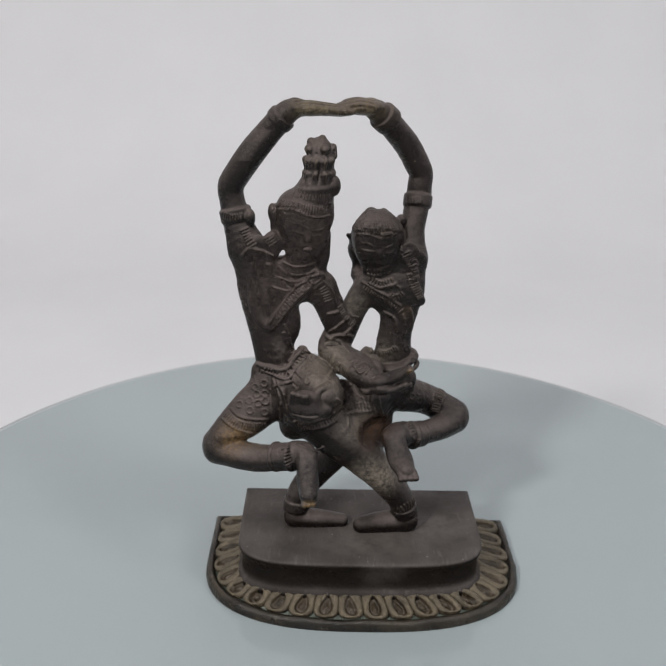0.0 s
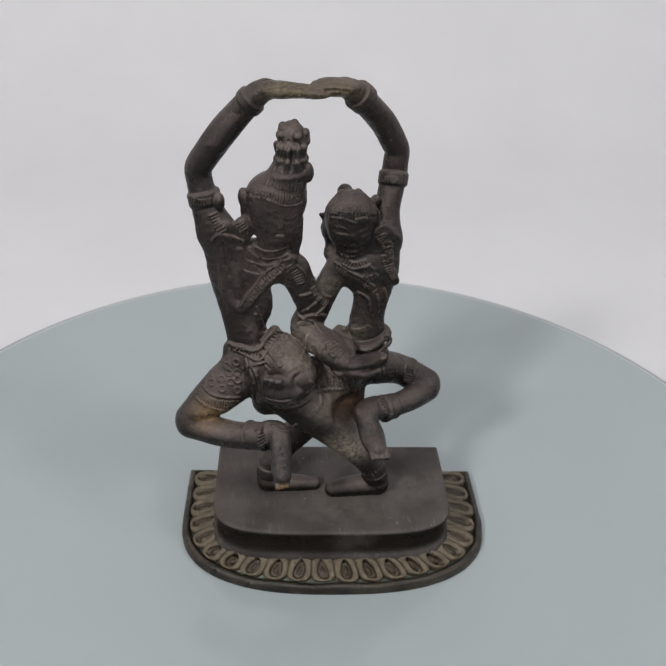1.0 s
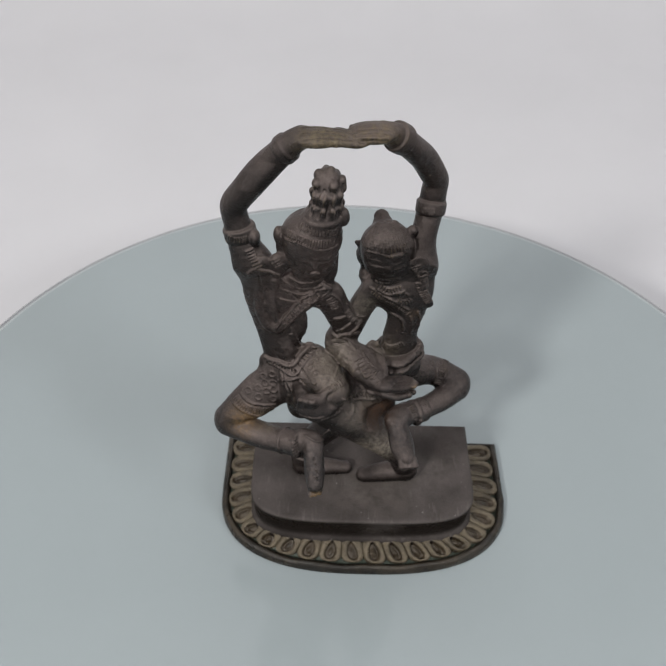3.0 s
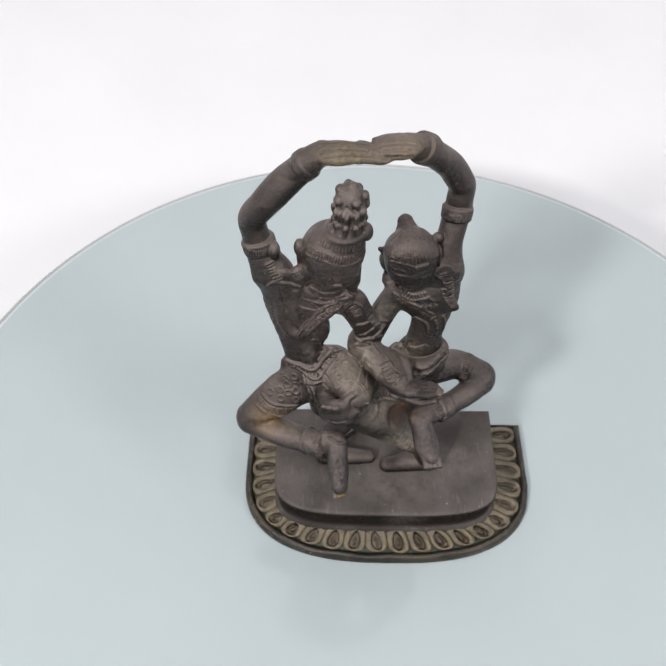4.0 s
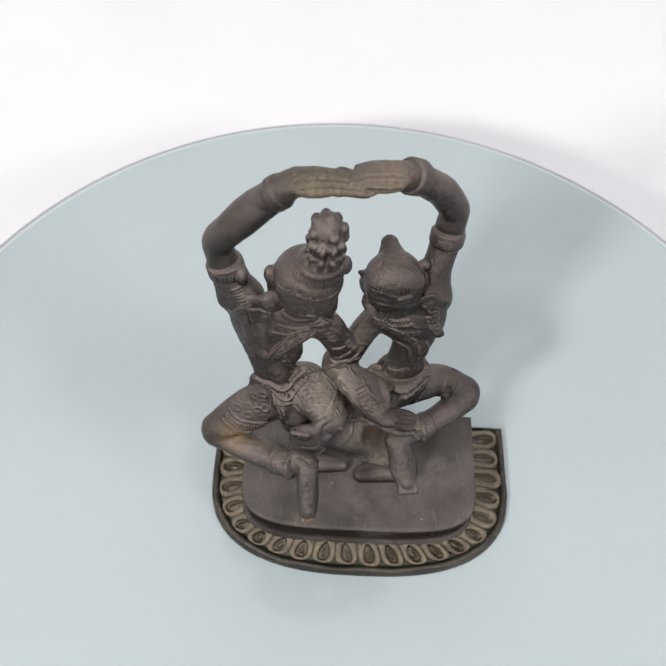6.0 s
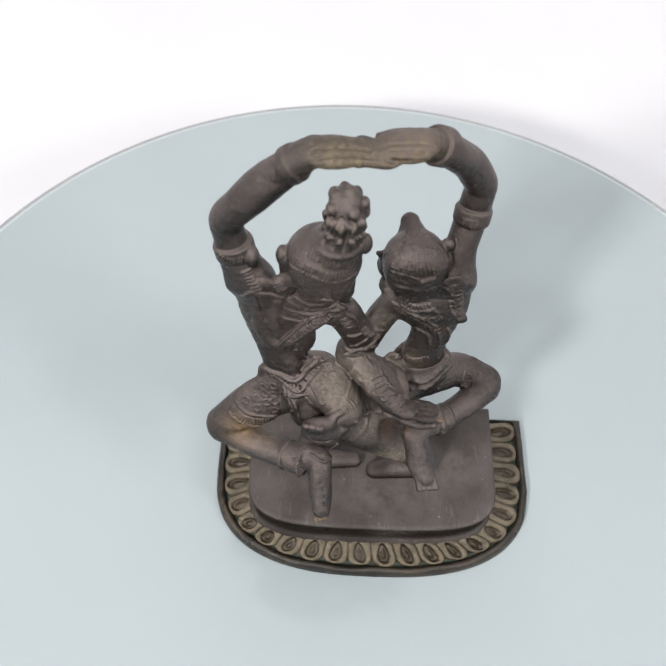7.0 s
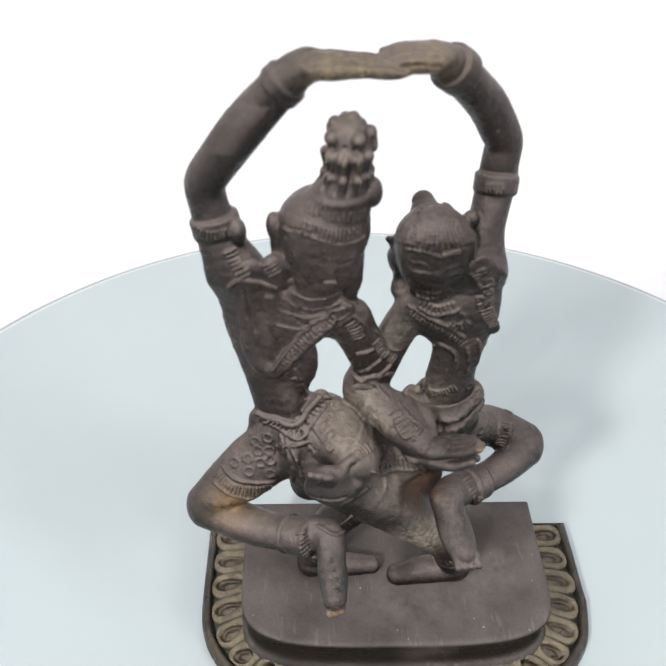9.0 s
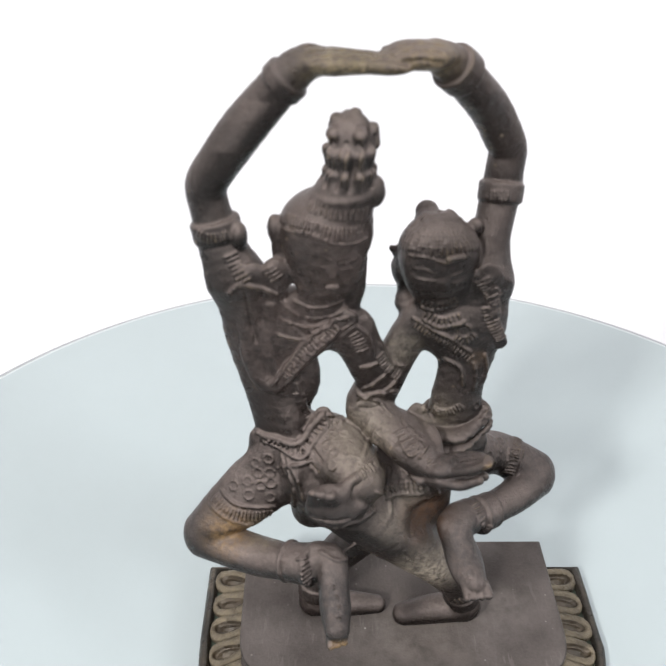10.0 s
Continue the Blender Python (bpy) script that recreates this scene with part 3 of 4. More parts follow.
    # the cloth-covered fore thigh and the resting hand
    chain((-27, 0, 104.0, 8.6), (-21.0, -7.5, 101.6, 8.2), (-16.6, -12.6, 98.6, 6.8), k=4)
    hoop((-17.0, -14.5, 96.8), (6.0, 3.6, 2.4), (-1.6, -2.2, 6.8), 1.4)
    chain((-18.0, -16.5, 94.5, 4.2), (-23.5, -19.0, 93.6, 5.2), (-28.2, -19.6, 95.6, 4.4), k=0.7)
    egg((-25.6, -20.6, 99.0), (6.6, 3.2, 5.4), (0, 14, 12), k=2.5)
    for i in range(3):
        limb((-30.0 + 2.6 * i, -22.4, 101.5), (-30.4 + 2.7 * i, -23.2, 103.8 - 0.6 * i), 1.6, 1.2, 1.6)
    cord(((-30, -22, 95.5), (-25.5, -24, 94.6), (-21, -22, 94.0)), 0.4, sink=True)
    cord(((-29, -22, 92.5), (-25, -23.5, 91.2), (-20.5, -21.5, 91.0)), 0.4, sink=True)


def smaller_dancer():
    chain((0, 5, 215.8, 3.8), (5.4, 8.0, 211.8, 4.9), (15.2, 16.5, 200.4, 5.3), (20.4, 19.4, 191.6, 5.3), (22.2, 20.3, 187.4, 5.1), (21.8, 19.9, 182.6, 5.2), (21.4, 19.2, 177, 5.3), (18.8, 13.0, 165, 5.4), (18.4, 8.5, 154, 6.6))
    egg((-3.4, 2.6, 216.4), (9.0, 6.4, 3.5), (0, 5, 20), k=1.0)
    for i in range(4):
        limb((-6, -1.6 + 2.6 * i, 217.0), (-13.2 + 0.5 * i, -4.0 + 2.5 * i, 216.6), 1.7, 1.3, 0.6)
    band((4.2, 7.3, 212.9), (7.8, 10.2, 209.6), 6.0)
    band((21.4, 19.2, 179.0), (20.8, 17.2, 173.6), 6.1, soft=1.0)
    # trunk
    chain((17.6, 8, 152, 7.0), (16.2, 6, 140, 8.4), (12.6, 4, 122, 7.2), (11.5, 3, 110, 8.2), k=4)
    egg((9.5, 6, 140), (13.0, 9, 10.5), (0, 12, 0), k=4)
    egg((9.5, 3, 99), (13, 10.5, 10), k=4)
    limb((3.5, -4, 106), (0.2, -1, 112.5), 2.6, 2.8, 1.5)
    # rolled belt
    hoop((11.2, 2.6, 108.8), (10.0, 0, 1.6), (0, -9.4, -2.4), 1.7, turns=28)
    hoop((11.0, 2.6, 105.4), (11.4, 0, 1.4), (0, -10.4, -2.6), 1.0, turns=28)
    # neck and head
    limb((4.2, 6, 146), (3.8, 6, 154), 5.8, 5.8, 3)
    egg((3.8, 6.4, 163), (10.8, 11.0, 10.6), k=2)
    egg((4.4, 3.6, 156.8), (8.6, 8.6, 8.6), (10, 0, 0), k=4)
    egg((3.8, 6.6, 163.3), (11.0, 11.2, 10.8), k=0.4, cut=(0, 0.3, 0.95, 1.5))
    chain((2.8, 13, 166.0, 6.4), (1.5, 18.0, 170.0, 3.2), k=0.8)
    chain((-5.5, 10, 161, 2.6), (-8.4, 10, 162.8, 0.9), k=1.5)
    egg((-5.8, 10.0, 157), (2.2, 3.2, 5.0), k=1.2)
    chain((-6.0, 11, 157, 2.4), (-4.6, 11.5, 150, 2.0), (-4.0, 11.0, 145.5, 3.2), k=1.5)
    egg((13.8, 10.0, 169.6), (2.2, 2.2, 2.6), k=1.0)
    egg((17.4, 2.0, 156.5), (4.5, 2.2, 5.8), (0, -12, 14), k=0.5)
    egg((17.3, 0.2, 157.0), (1.7, 1.0, 2.0), (0, -12, 14), k=0.4)
    chain((18.8, 1.0, 149, 2.4), (20.2, 0.0, 142, 2.3), (22.8, 2.0, 135.5, 2.3), k=0.7)
    chain((4.9, -4.2, 160.8, 0.8), (5.2, -5.2, 156.8, 1.2), k=1.6)
    egg((5.2, -4.0, 153.0), (2.0, 1.0, 0.8), k=1.0)
    # thigh drawn up sideways, shin and hanging foot
    chain((12, 7, 92.5, 9.4), (22, 14, 87.5, 7.6), (31, 19.0, 82.6, 7.0), (41.5, 17.5, 76.6, 7.2), k=2)
    chain((41.5, 15.5, 75.2, 6.8), (33.7, 8, 74.0, 5.6), (24.5, 1, 74.4, 5.0), k=1.5)
    band((25.6, 1.7, 74.3), (21.0, -1.7, 75.1), 5.8)
    band((21.4, -1.4, 75.0), (20.2, -2.3, 75.2), 6.3)
    # skirt and the leg that crosses behind
    chain((4, 1, 95, 11.0), (-1, 2, 84, 10.0), (-8, 5, 70, 8.0), (-22, 6, 52, 6.6), (-30, 4.5, 41, 5.6), (-31.5, 4, 31, 5.2), k=3)
    chain((-31.5, 3.5, 29.5, 5.0), (-20, 3, 29, 4.3), (-10, 3.5, 28.0, 3.4), k=2)
    egg((5, 3, 76), (7, 5, 13), (0, 15, 0), k=3)


def standing_feet():
    band((-30.6, 4.4, 38.5), (-31.3, 4.1, 33.5), 6.2)
    band((18.4, 0.9, 38.0), (19.2, 1.5, 34.0), 6.1)


def hanging_foot():
    chain((17.0, -4.6, 77.0, 5.4), (12.6, -9.0, 77.0, 5.4), (14.4, -16.5, 72.8, 4.3), (17.0, -24.0, 69.4, 3.8), k=2)
    egg((14.8, -17.5, 71.6), (5.6, 10.0, 3.0), (22, 0, 14), k=1.6)
    limb((9.6, -9.4, 78.6), (15.4, -8.6, 79.6), 2.6, 2.6, 2.0)
    for i in range(4):
        limb((14.2 + 2.0 * i, -25, 69.6), (14.6 + 2.2 * i, -28.4 + 0.3 * i, 67.8), 1.4, 1.3, 0.5)


def linked_arms():
    # the smaller dancer's arm comes down to the crook
    chain((0, 7.5, 141, 6.0), (-5.5, 6.5, 131.0, 5.6), (-9.4, 5.0, 122, 5.6), (-12.5, 4.0, 116, 6.0), k=2)
    # the taller dancer's arm: upper arm, crook, sleeve, wrist and open hand
    chain((-20, -1, 143.5, 6.6), (-15.0, 1, 132, 6.2), (-12, 3, 123, 6.0), (-14.5, 2.5, 114, 6.4), (-8, -4, 109.5, 6.4), (1.5, -11.5, 106.2, 5.6), k=2)
    hoop((1.8, -11.8, 106.2), (3.2, 2.4, 4.2), (2.2, -4.0, -1.4), 1.2)
    egg((6.6, -16.4, 107.8), (6.8, 4.2, 2.8), (4, -20, -18), k=1.0)
    egg((7.0, -17.4, 104.4), (6.0, 3.6, 2.8), (0, -14, -14), k=1.0)
    for i in range(4):
        chain((8.5, -19.8 + 2.0 * i, 108.8, 1.4), (13.2, -22.6 + 2.0 * i, 111.8, 1.45), (17.6 - 0.7 * abs(i - 1), -24.6 + 1.7 * i, 115.8 - 0.6 * i, 1.1), k=0.3)
    chain((5.0, -19.0, 104.6, 1.8), (10.5, -21.6, 105.4, 1.6), (15.4, -22.8, 108.2, 1.2), k=0.4)
    limb((8.0, -16.5, 104.0), (17.4, -20.0, 107.2), 1.9, 1.2, 0.5)
    egg((-11, -1, 91), (8.5, 8, 10), k=4)


taller_dancer()
smaller_dancer()
linked_arms()
egg((4.5, -9.5, 79.0), (6.0, 7.5, 7.0), (0, 35, 0), k=2, sink=True)
hanging_foot()
standing_feet()
settle()
# taller dancer: hair and face
cord(((-36.3, -10.1, 177.5), (-29.7, -15.1, 178.0), (-25.2, -16.1, 176.2), (-20.8, -14.9, 175.2), (-16.2, -10.5, 175.4)), 0.42, 0.12)
comb(((-35.6, -9.8, 180.0), (-30.2, -14.4, 179.7), (-24.4, -15.5, 178.4), (-17.4, -11.8, 177.2)), 1.6, 0.3, 1.1)
comb(((-29.6, -9.6, 183.6), (-24.0, -12.6, 183.2), (-17.4, -9.6, 182.2)), 1.3, 0.3, 1.1)
cord(((-31.4, -15.3, 172.7), (-27.4, -16.6, 172.2), (-24.1, -16.9, 170.1)), 0.24, -0.12)
cord(((-31.9, -15.2, 169.3), (-29.4, -16.4, 168.6), (-26.5, -16.9, 168.0)), 0.26, -0.12)
cord(((-22.3, -16.1, 169.4), (-18.2, -13.3, 170.0)), 0.24, -0.12)
cord(((-21.9, -15.9, 167.0), (-18.6, -13.6, 167.2)), 0.26, -0.12)
# necklaces and shawl
cord(((-34.6, -6.9, 154.3), (-30.7, -9.5, 152.9), (-26.4, -9.6, 153.1), (-21.8, -6.1, 154.9)), 0.38, 0.12)
cord(((-37.3, -8.3, 152.7), (-33.3, -9.5, 149.7), (-27.2, -9.9, 149.1), (-20.8, -6.0, 151.0)), 0.38, 0.12)
cord(((-37.9, -9.9, 148.3), (-32.4, -10.1, 146.3), (-26.4, -9.9, 147.0), (-20.7, -9.7, 149.3)), 0.38, 0.12)
cord(((-39.3, -10.3, 143.9), (-33.3, -9.9, 142.2), (-28.1, -10.4, 144.2)), 0.38, 0.12)
comb(((-24.1, -10.4, 146.4), (-28.9, -11.4, 141.6), (-34.5, -11.6, 135.7), (-38.6, -11.3, 130.9)), 1.4, 0.39, 1.3)
cord(((-23.8, -9.5, 148.3), (-31.1, -9.9, 142.6), (-36.9, -10.8, 134.5), (-41.3, -11.0, 127.7)), 0.51, 0.27)
cord(((-23.3, -10.5, 144.7), (-28.9, -11.6, 139.5), (-33.8, -11.8, 133.5), (-37.8, -10.7, 127.6)), 0.44, 0.22)
comb(((-50.5, -6.3, 168.4), (-49.0, -8.1, 165.3), (-47.1, -10.9, 162.2)), 1.5, 0.40, 1.15)
comb(((-40.7, -9.6, 165.7), (-39.0, -10.7, 162.9)), 1.5, 0.40, 1.15)
cord(((-51.8, -9.6, 157.6), (-48.4, -10.9, 160.8), (-44.2, -10.7, 160.1), (-39.1, -10.0, 157.9)), 0.51, 0.22)
comb(((-20.7, -9.8, 146.3), (-18.3, -7.8, 142.5), (-16.5, -6.3, 137.5)), 1.6, 0.39, 1.3)
cord(((-22.4, -9.0, 142.8), (-19.0, -8.1, 145.8), (-15.1, -6.3, 142.1), (-13.3, -5.1, 135.3)), 0.44, 0.22)
cord(((-16.8, -5.1, 131.5), (-12.4, -4.8, 132.4)), 0.44, 0.27)
cord(((-15.9, -1.8, 122.8), (-11.5, -3.6, 126.4), (-7.0, 0.5, 129.8)), 0.44, 0.22)
cord(((-15.4, -2.5, 120.2), (-10.5, -2.6, 121.3), (-6.3, -0.2, 124.3)), 0.44, 0.22)
# belts
cord(((-46.7, -4.4, 108.2), (-41.3, -8.5, 107.6), (-35.5, -8.8, 107.5), (-31.7, -6.6, 110.0), (-27.9, -5.3, 115.0)), 1.1, 0.4)
cord(((-45.3, -6.6, 105.9), (-39.4, -10.5, 104.7), (-34.2, -10.5, 104.4), (-30.7, -8.8, 106.6), (-26.1, -4.8, 112.3)), 0.51, 0.22)
comb(((-45.8, -5.5, 107.1), (-40.0, -9.6, 106.1), (-34.6, -9.7, 105.8), (-31.1, -7.9, 108.2), (-27.2, -5.5, 113.5)), 1.2, 0.45, 1.5)
# thigh of the taller dancer
ringlets(1.50, 0.27, (-43.9, -11.3, 100.7), (-50.4, -11.3, 92.9), (-47.2, -11.7, 95.6), (-43.5, -12.7, 96.0), (-46.5, -12.6, 92.2), (-43.4, -12.9, 93.0), (-50.1, -12.2, 89.2), (-43.7, -12.3, 88.5), (-54.8, -9.8, 91.0), (-47.9, -10.0, 98.5), (-39.9, -13.0, 98.0))
cord(((-58.8, -8.1, 88.8), (-54.6, -11.6, 86.5), (-49.2, -12.3, 85.6), (-42.7, -10.7, 85.0)), 0.47, 0.22)
cord(((-62.2, -8.3, 84.4), (-56.9, -11.7, 81.9), (-49.2, -10.3, 79.2)), 0.47, 0.22)
comb(((-60.5, -8.3, 86.6), (-56.1, -11.7, 83.9), (-49.4, -11.7, 82.5), (-43.8, -9.1, 82.0)), 1.5, 0.39, 1.15)
cord(((-39.9, -11.4, 103.1), (-37.2, -12.8, 97.9), (-36.1, -11.7, 91.5), (-36.8, -7.4, 83.4)), 0.51, 0.22)
cord(((-38.1, -11.5, 103.2), (-34.9, -12.1, 98.6), (-33.5, -12.4, 91.8)), 0.51, 0.22)
cord(((-39.9, -12.7, 99.8), (-34.6, -11.1, 103.1), (-31.0, -10.5, 103.8)), 0.51, 0.22)
# anklet and hanging foot
comb(((-33.7, -24.5, 79.8), (-33.0, -26.5, 76.1), (-32.2, -27.1, 72.1)), 1.9, 0.45, 1.3)
for p in ((-24.6, -31.0, 75.1), (-23.7, -33.0, 73.4), (-23.1, -35.3, 71.6), (-22.8, -37.8, 69.7), (-22.4, -39.9, 68.0)):
    limb(on_skin(p)[0], on_skin(p)[0], 0.6, 0.6, 0.3)
# crossing thigh hem
cord(((-31.0, -12.4, 86.1), (-21.7, -23.3, 91.6), (-13.3, -12.8, 90.9)), 0.44, 0.22)
cord(((-28.3, -12.1, 82.4), (-19.2, -15.1, 84.7), (-12.5, -12.2, 87.0)), 0.51, 0.22)
comb(((-29.6, -12.4, 84.3), (-20.4, -15.0, 86.2), (-12.9, -11.6, 88.5)), 1.3, 0.45, 1.3)
cord(((-28.8, -22.4, 80.9), (-22.5, -24.3, 79.0), (-16.4, -11.7, 70.4)), 0.42, 0.12)
comb(((16.3, -4.9, 39.0), (19.5, -4.8, 40.8), (23.1, -0.8, 41.5)), 1.5, 0.45, 1.5)
# cloth over the fore thigh
ringlets(1.44, 0.27, (-24.3, -11.7, 107.7), (-25.1, -13.4, 105.7))
# skirt of the smaller dancer
comb(((-8.3, -8.9, 89.9), (-3.7, -8.2, 90.3), (1.3, -9.5, 91.3)), 1.6, 0.45, 1.4)
cord(((-8.8, -9.4, 88.1), (-2.8, -8.5, 88.3), (2.7, -9.3, 89.4)), 0.51, 0.22)
cord(((2.5, -9.7, 97.0), (2.9, -9.6, 92.0), (4.7, -7.7, 86.0)), 0.44, 0.22)
cord(((5.2, -9.7, 97.0), (5.9, -9.4, 91.9), (7.6, -5.4, 85.0)), 0.44, 0.22)
cord(((-12.1, -17.9, 99.5), (-8.3, -9.0, 88.6), (-7.3, -10.1, 84.0)), 0.51, 0.22)
ringlets(1.32, 0.27, (-7.1, -5.0, 98.8), (-3.8, -7.8, 94.0), (-8.4, -7.9, 96.0), (-2.0, -8.5, 93.4))
# smaller dancer: hair and face
for i in range(23):
    a = radians(-82 + 164 * i / 22)
    x, y = math.sin(a), math.cos(a)
    cord(((2.9 + 3.2 * x, 9.5 - 2.5 * y, 174.4), (3.5 + 7.6 * x, 7.2 - 7.6 * y, 172.0 - 0.3 * x), (3.8 + 10.8 * x, 6.6 - 10.6 * y, 166.8 - 0.5 * y)), 0.3, 0.14)
cord(((-4.6, -0.4, 165.6), (0.6, -3.8, 165.4), (5.2, -4.4, 164.2), (11.2, -1.2, 165.8)), 0.3, 0.1)
limb((5.4, -4.0, 166.4), (9.0, -2.6, 166.6), 1.0, 0.9, 0.6)
cord(((-3.2, -2.2, 161.8), (-0.1, -4.2, 161.8), (2.7, -5.1, 159.9)), 0.26, -0.1)
cord(((-2.3, -3.0, 159.0), (0.3, -4.4, 158.6), (2.4, -5.1, 158.5)), 0.26, -0.1)
cord(((6.8, -4.9, 159.9), (9.8, -3.4, 161.0)), 0.26, -0.1)
cord(((7.2, -4.7, 157.5), (9.9, -3.4, 158.1)), 0.26, -0.12)
comb(((0.0, 12.2, 172.2), (2.4, 9.1, 173.9), (4.8, 10.1, 173.8)), 0.9, 0.34, 1.2)
# necklaces, sash, braid
comb(((0.3, -0.5, 149.7), (4.2, -1.6, 148.9), (8.7, -1.7, 151.2)), 1.1, 0.45, 1.2)
cord(((0.1, 0.9, 147.5), (4.2, -1.1, 147.0), (9.2, -0.6, 149.1)), 0.51, 0.22)
comb(((1.1, -0.1, 145.4), (5.5, -2.2, 143.6), (10.4, -2.3, 144.8)), 1.1, 0.45, 1.2)
cord(((0.5, -0.0, 143.7), (5.5, -2.5, 141.9), (11.7, -2.7, 143.8)), 0.51, 0.22)
cord(((-2.1, 2.1, 143.8), (3.8, -2.1, 140.6), (8.3, -3.0, 138.4), (14.3, -3.1, 134.0)), 0.44, 0.27)
comb(((-1.2, 0.9, 141.9), (4.4, -2.1, 138.4), (9.8, -2.7, 135.3), (14.4, -2.9, 131.6)), 1.1, 0.39, 1.2)
cord(((7.4, -0.3, 130.8), (11.8, -2.7, 128.2), (12.9, -3.2, 122.7)), 0.51, 0.22)
ringlets(2.0, 0.36, (11.9, -3.3, 140.9))
comb(((9.7, -3.2, 138.6), (12.4, -3.4, 137.8), (15.0, -3.3, 139.3)), 0.8, 0.39, 1.1)
comb(((18.3, -1.6, 148.0), (20.2, -2.3, 142.7), (22.9, -0.7, 137.4)), 1.6, 0.45, 1.2)
comb(((15.7, -0.4, 157.4), (17.8, 0.1, 154.2), (19.7, 0.2, 151.1)), 2.0, 0.39, 1.2)
cord(((15.4, -2.8, 130.1), (16.5, -2.3, 124.3), (16.1, -2.5, 120.5)), 0.44, 0.22)
cord(((18.5, -1.9, 132.7), (19.6, -0.1, 127.4), (19.2, 0.3, 122.4)), 0.51, 0.22)
# thigh of the smaller dancer
ringlets(1.32, 0.27, (24.2, 6.6, 92.0), (27.4, 8.9, 89.0), (24.3, 6.0, 88.1), (28.5, 11.7, 90.9), (21.0, 2.8, 91.0), (30.1, 10.9, 85.4), (18.4, -3.6, 95.4))
cord(((31.8, 14.3, 89.0), (30.9, 11.6, 85.7), (29.6, 11.8, 81.1)), 0.42, 0.22)
cord(((36.9, 16.3, 86.4), (35.8, 12.9, 83.7), (34.7, 11.3, 80.1)), 0.42, 0.22)
comb(((34.2, 15.3, 87.5), (33.3, 12.8, 84.5), (32.2, 12.2, 80.5)), 1.8, 0.37, 1.1)
comb(((19.2, -5.4, 82.0), (21.6, -7.3, 78.9), (23.7, -7.0, 74.2)), 1.6, 0.45, 1.3)
# hands
cord(((-30.5, -5.6, 219.4), (-25.8, -2.3, 218.9), (-18.9, -1.4, 218.0), (-14.0, -1.3, 217.6)), 0.35, 0.0, sink=True)
cord(((-29.9, -7.4, 218.6), (-24.2, -5.5, 218.8), (-14.6, -4.1, 217.4)), 0.35, 0.0, sink=True)
cord(((-29.5, -9.0, 217.5), (-22.7, -7.8, 217.9), (-13.8, -6.0, 216.7)), 0.35, 0.0, sink=True)
cord(((-10.5, -1.5, 218.3), (-5.0, -0.3, 219.7), (1.3, 1.0, 218.7)), 0.35, 0.0, sink=True)
cord(((-10.7, -3.9, 217.8), (-4.9, -2.8, 218.7), (0.7, -1.8, 217.7)), 0.35, 0.0, sink=True)
cord(((-8.9, -4.9, 216.1), (-4.1, -4.1, 216.8), (0.8, -2.4, 215.7)), 0.35, 0.0, sink=True)
# folds of the sleeve
cord(((-17.0, -1.5, 120.6), (-11.5, -2.7, 118.4), (-7.7, -6.8, 115.2)), 0.51, 0.22)
cord(((-14.2, -2.7, 120.9), (-8.9, -2.0, 121.1), (-5.9, 0.9, 119.5)), 0.51, 0.22)
comb(((-4.8, -9.8, 113.4), (-2.1, -12.0, 112.2), (0.7, -14.2, 110.9)), 2.0, 0.45, 1.8)
# engraving on lap, sleeve and skirt
ringlets(1.20, 0.27, (-27.6, -6.5, 110.7), (-23.5, -4.2, 110.9), (-21.5, -7.6, 110.0), (-18.3, -3.8, 109.3), (-25.8, -8.5, 109.3))
comb(((-13.3, -12.9, 104.8), (-12.3, -7.3, 102.6), (-11.8, -8.9, 111.3)), 1.2, 0.34, 1.0)
cord(((-16.1, -11.6, 107.2), (-14.3, -6.5, 107.5), (-13.9, -6.4, 113.5)), 0.35, 0.17)
cord(((-34.9, -8.0, 126.8), (-31.3, -2.7, 113.9), (-26.0, -4.8, 114.5), (-22.2, 3.1, 109.7)), 0.4, 0.22)
comb(((-35.0, -7.6, 123.4), (-31.2, -4.1, 113.0), (-26.0, -5.0, 111.7), (-21.7, 0.9, 110.4)), 1.0, 0.36, 1.0)
comb(((-11.4, -3.8, 134.5), (-8.8, -2.0, 129.0), (-5.7, 0.4, 125.2)), 1.3, 0.36, 1.1)
cord(((-11.6, -2.5, 138.1), (-8.0, -0.4, 130.2), (-3.8, 1.4, 128.2)), 0.4, 0.17)
comb(((-3.0, -9.6, 113.3), (-0.9, -11.8, 112.3), (1.7, -13.1, 111.5)), 1.3, 0.36, 1.1)
cord(((-4.5, -7.4, 114.5), (-1.8, -10.3, 112.9), (0.8, -11.2, 112.1)), 0.35, 0.17)
ringlets(1.20, 0.27, (20.5, 1.4, 111.9), (25.3, 12.9, 94.3), (21.8, -1.0, 110.8), (27.4, 11.3, 92.0), (18.9, -2.1, 110.6), (29.0, 14.8, 91.9), (17.6, -1.8, 114.6), (20.2, -4.4, 109.5))
comb(((36.4, 23.1, 85.8), (34.8, 16.9, 87.8), (33.6, 13.1, 85.0)), 1.4, 0.36, 1.0)
comb(((2.1, -2.4, 113.8), (8.2, -4.0, 112.7), (13.0, -4.2, 115.1)), 1.0, 0.34, 1.0)
comb(((18.1, 0.2, 153.9), (19.4, -0.8, 150.6), (20.5, -1.8, 145.8)), 1.6, 0.36, 1.1)
comb(((17.5, 13.2, 177.2), (21.9, 12.3, 177.7)), 1.2, 0.34, 1.0)
comb(((-58.4, -4.7, 174.0), (-55.4, -5.9, 173.1), (-51.2, -5.1, 173.7)), 1.2, 0.34, 1.0)
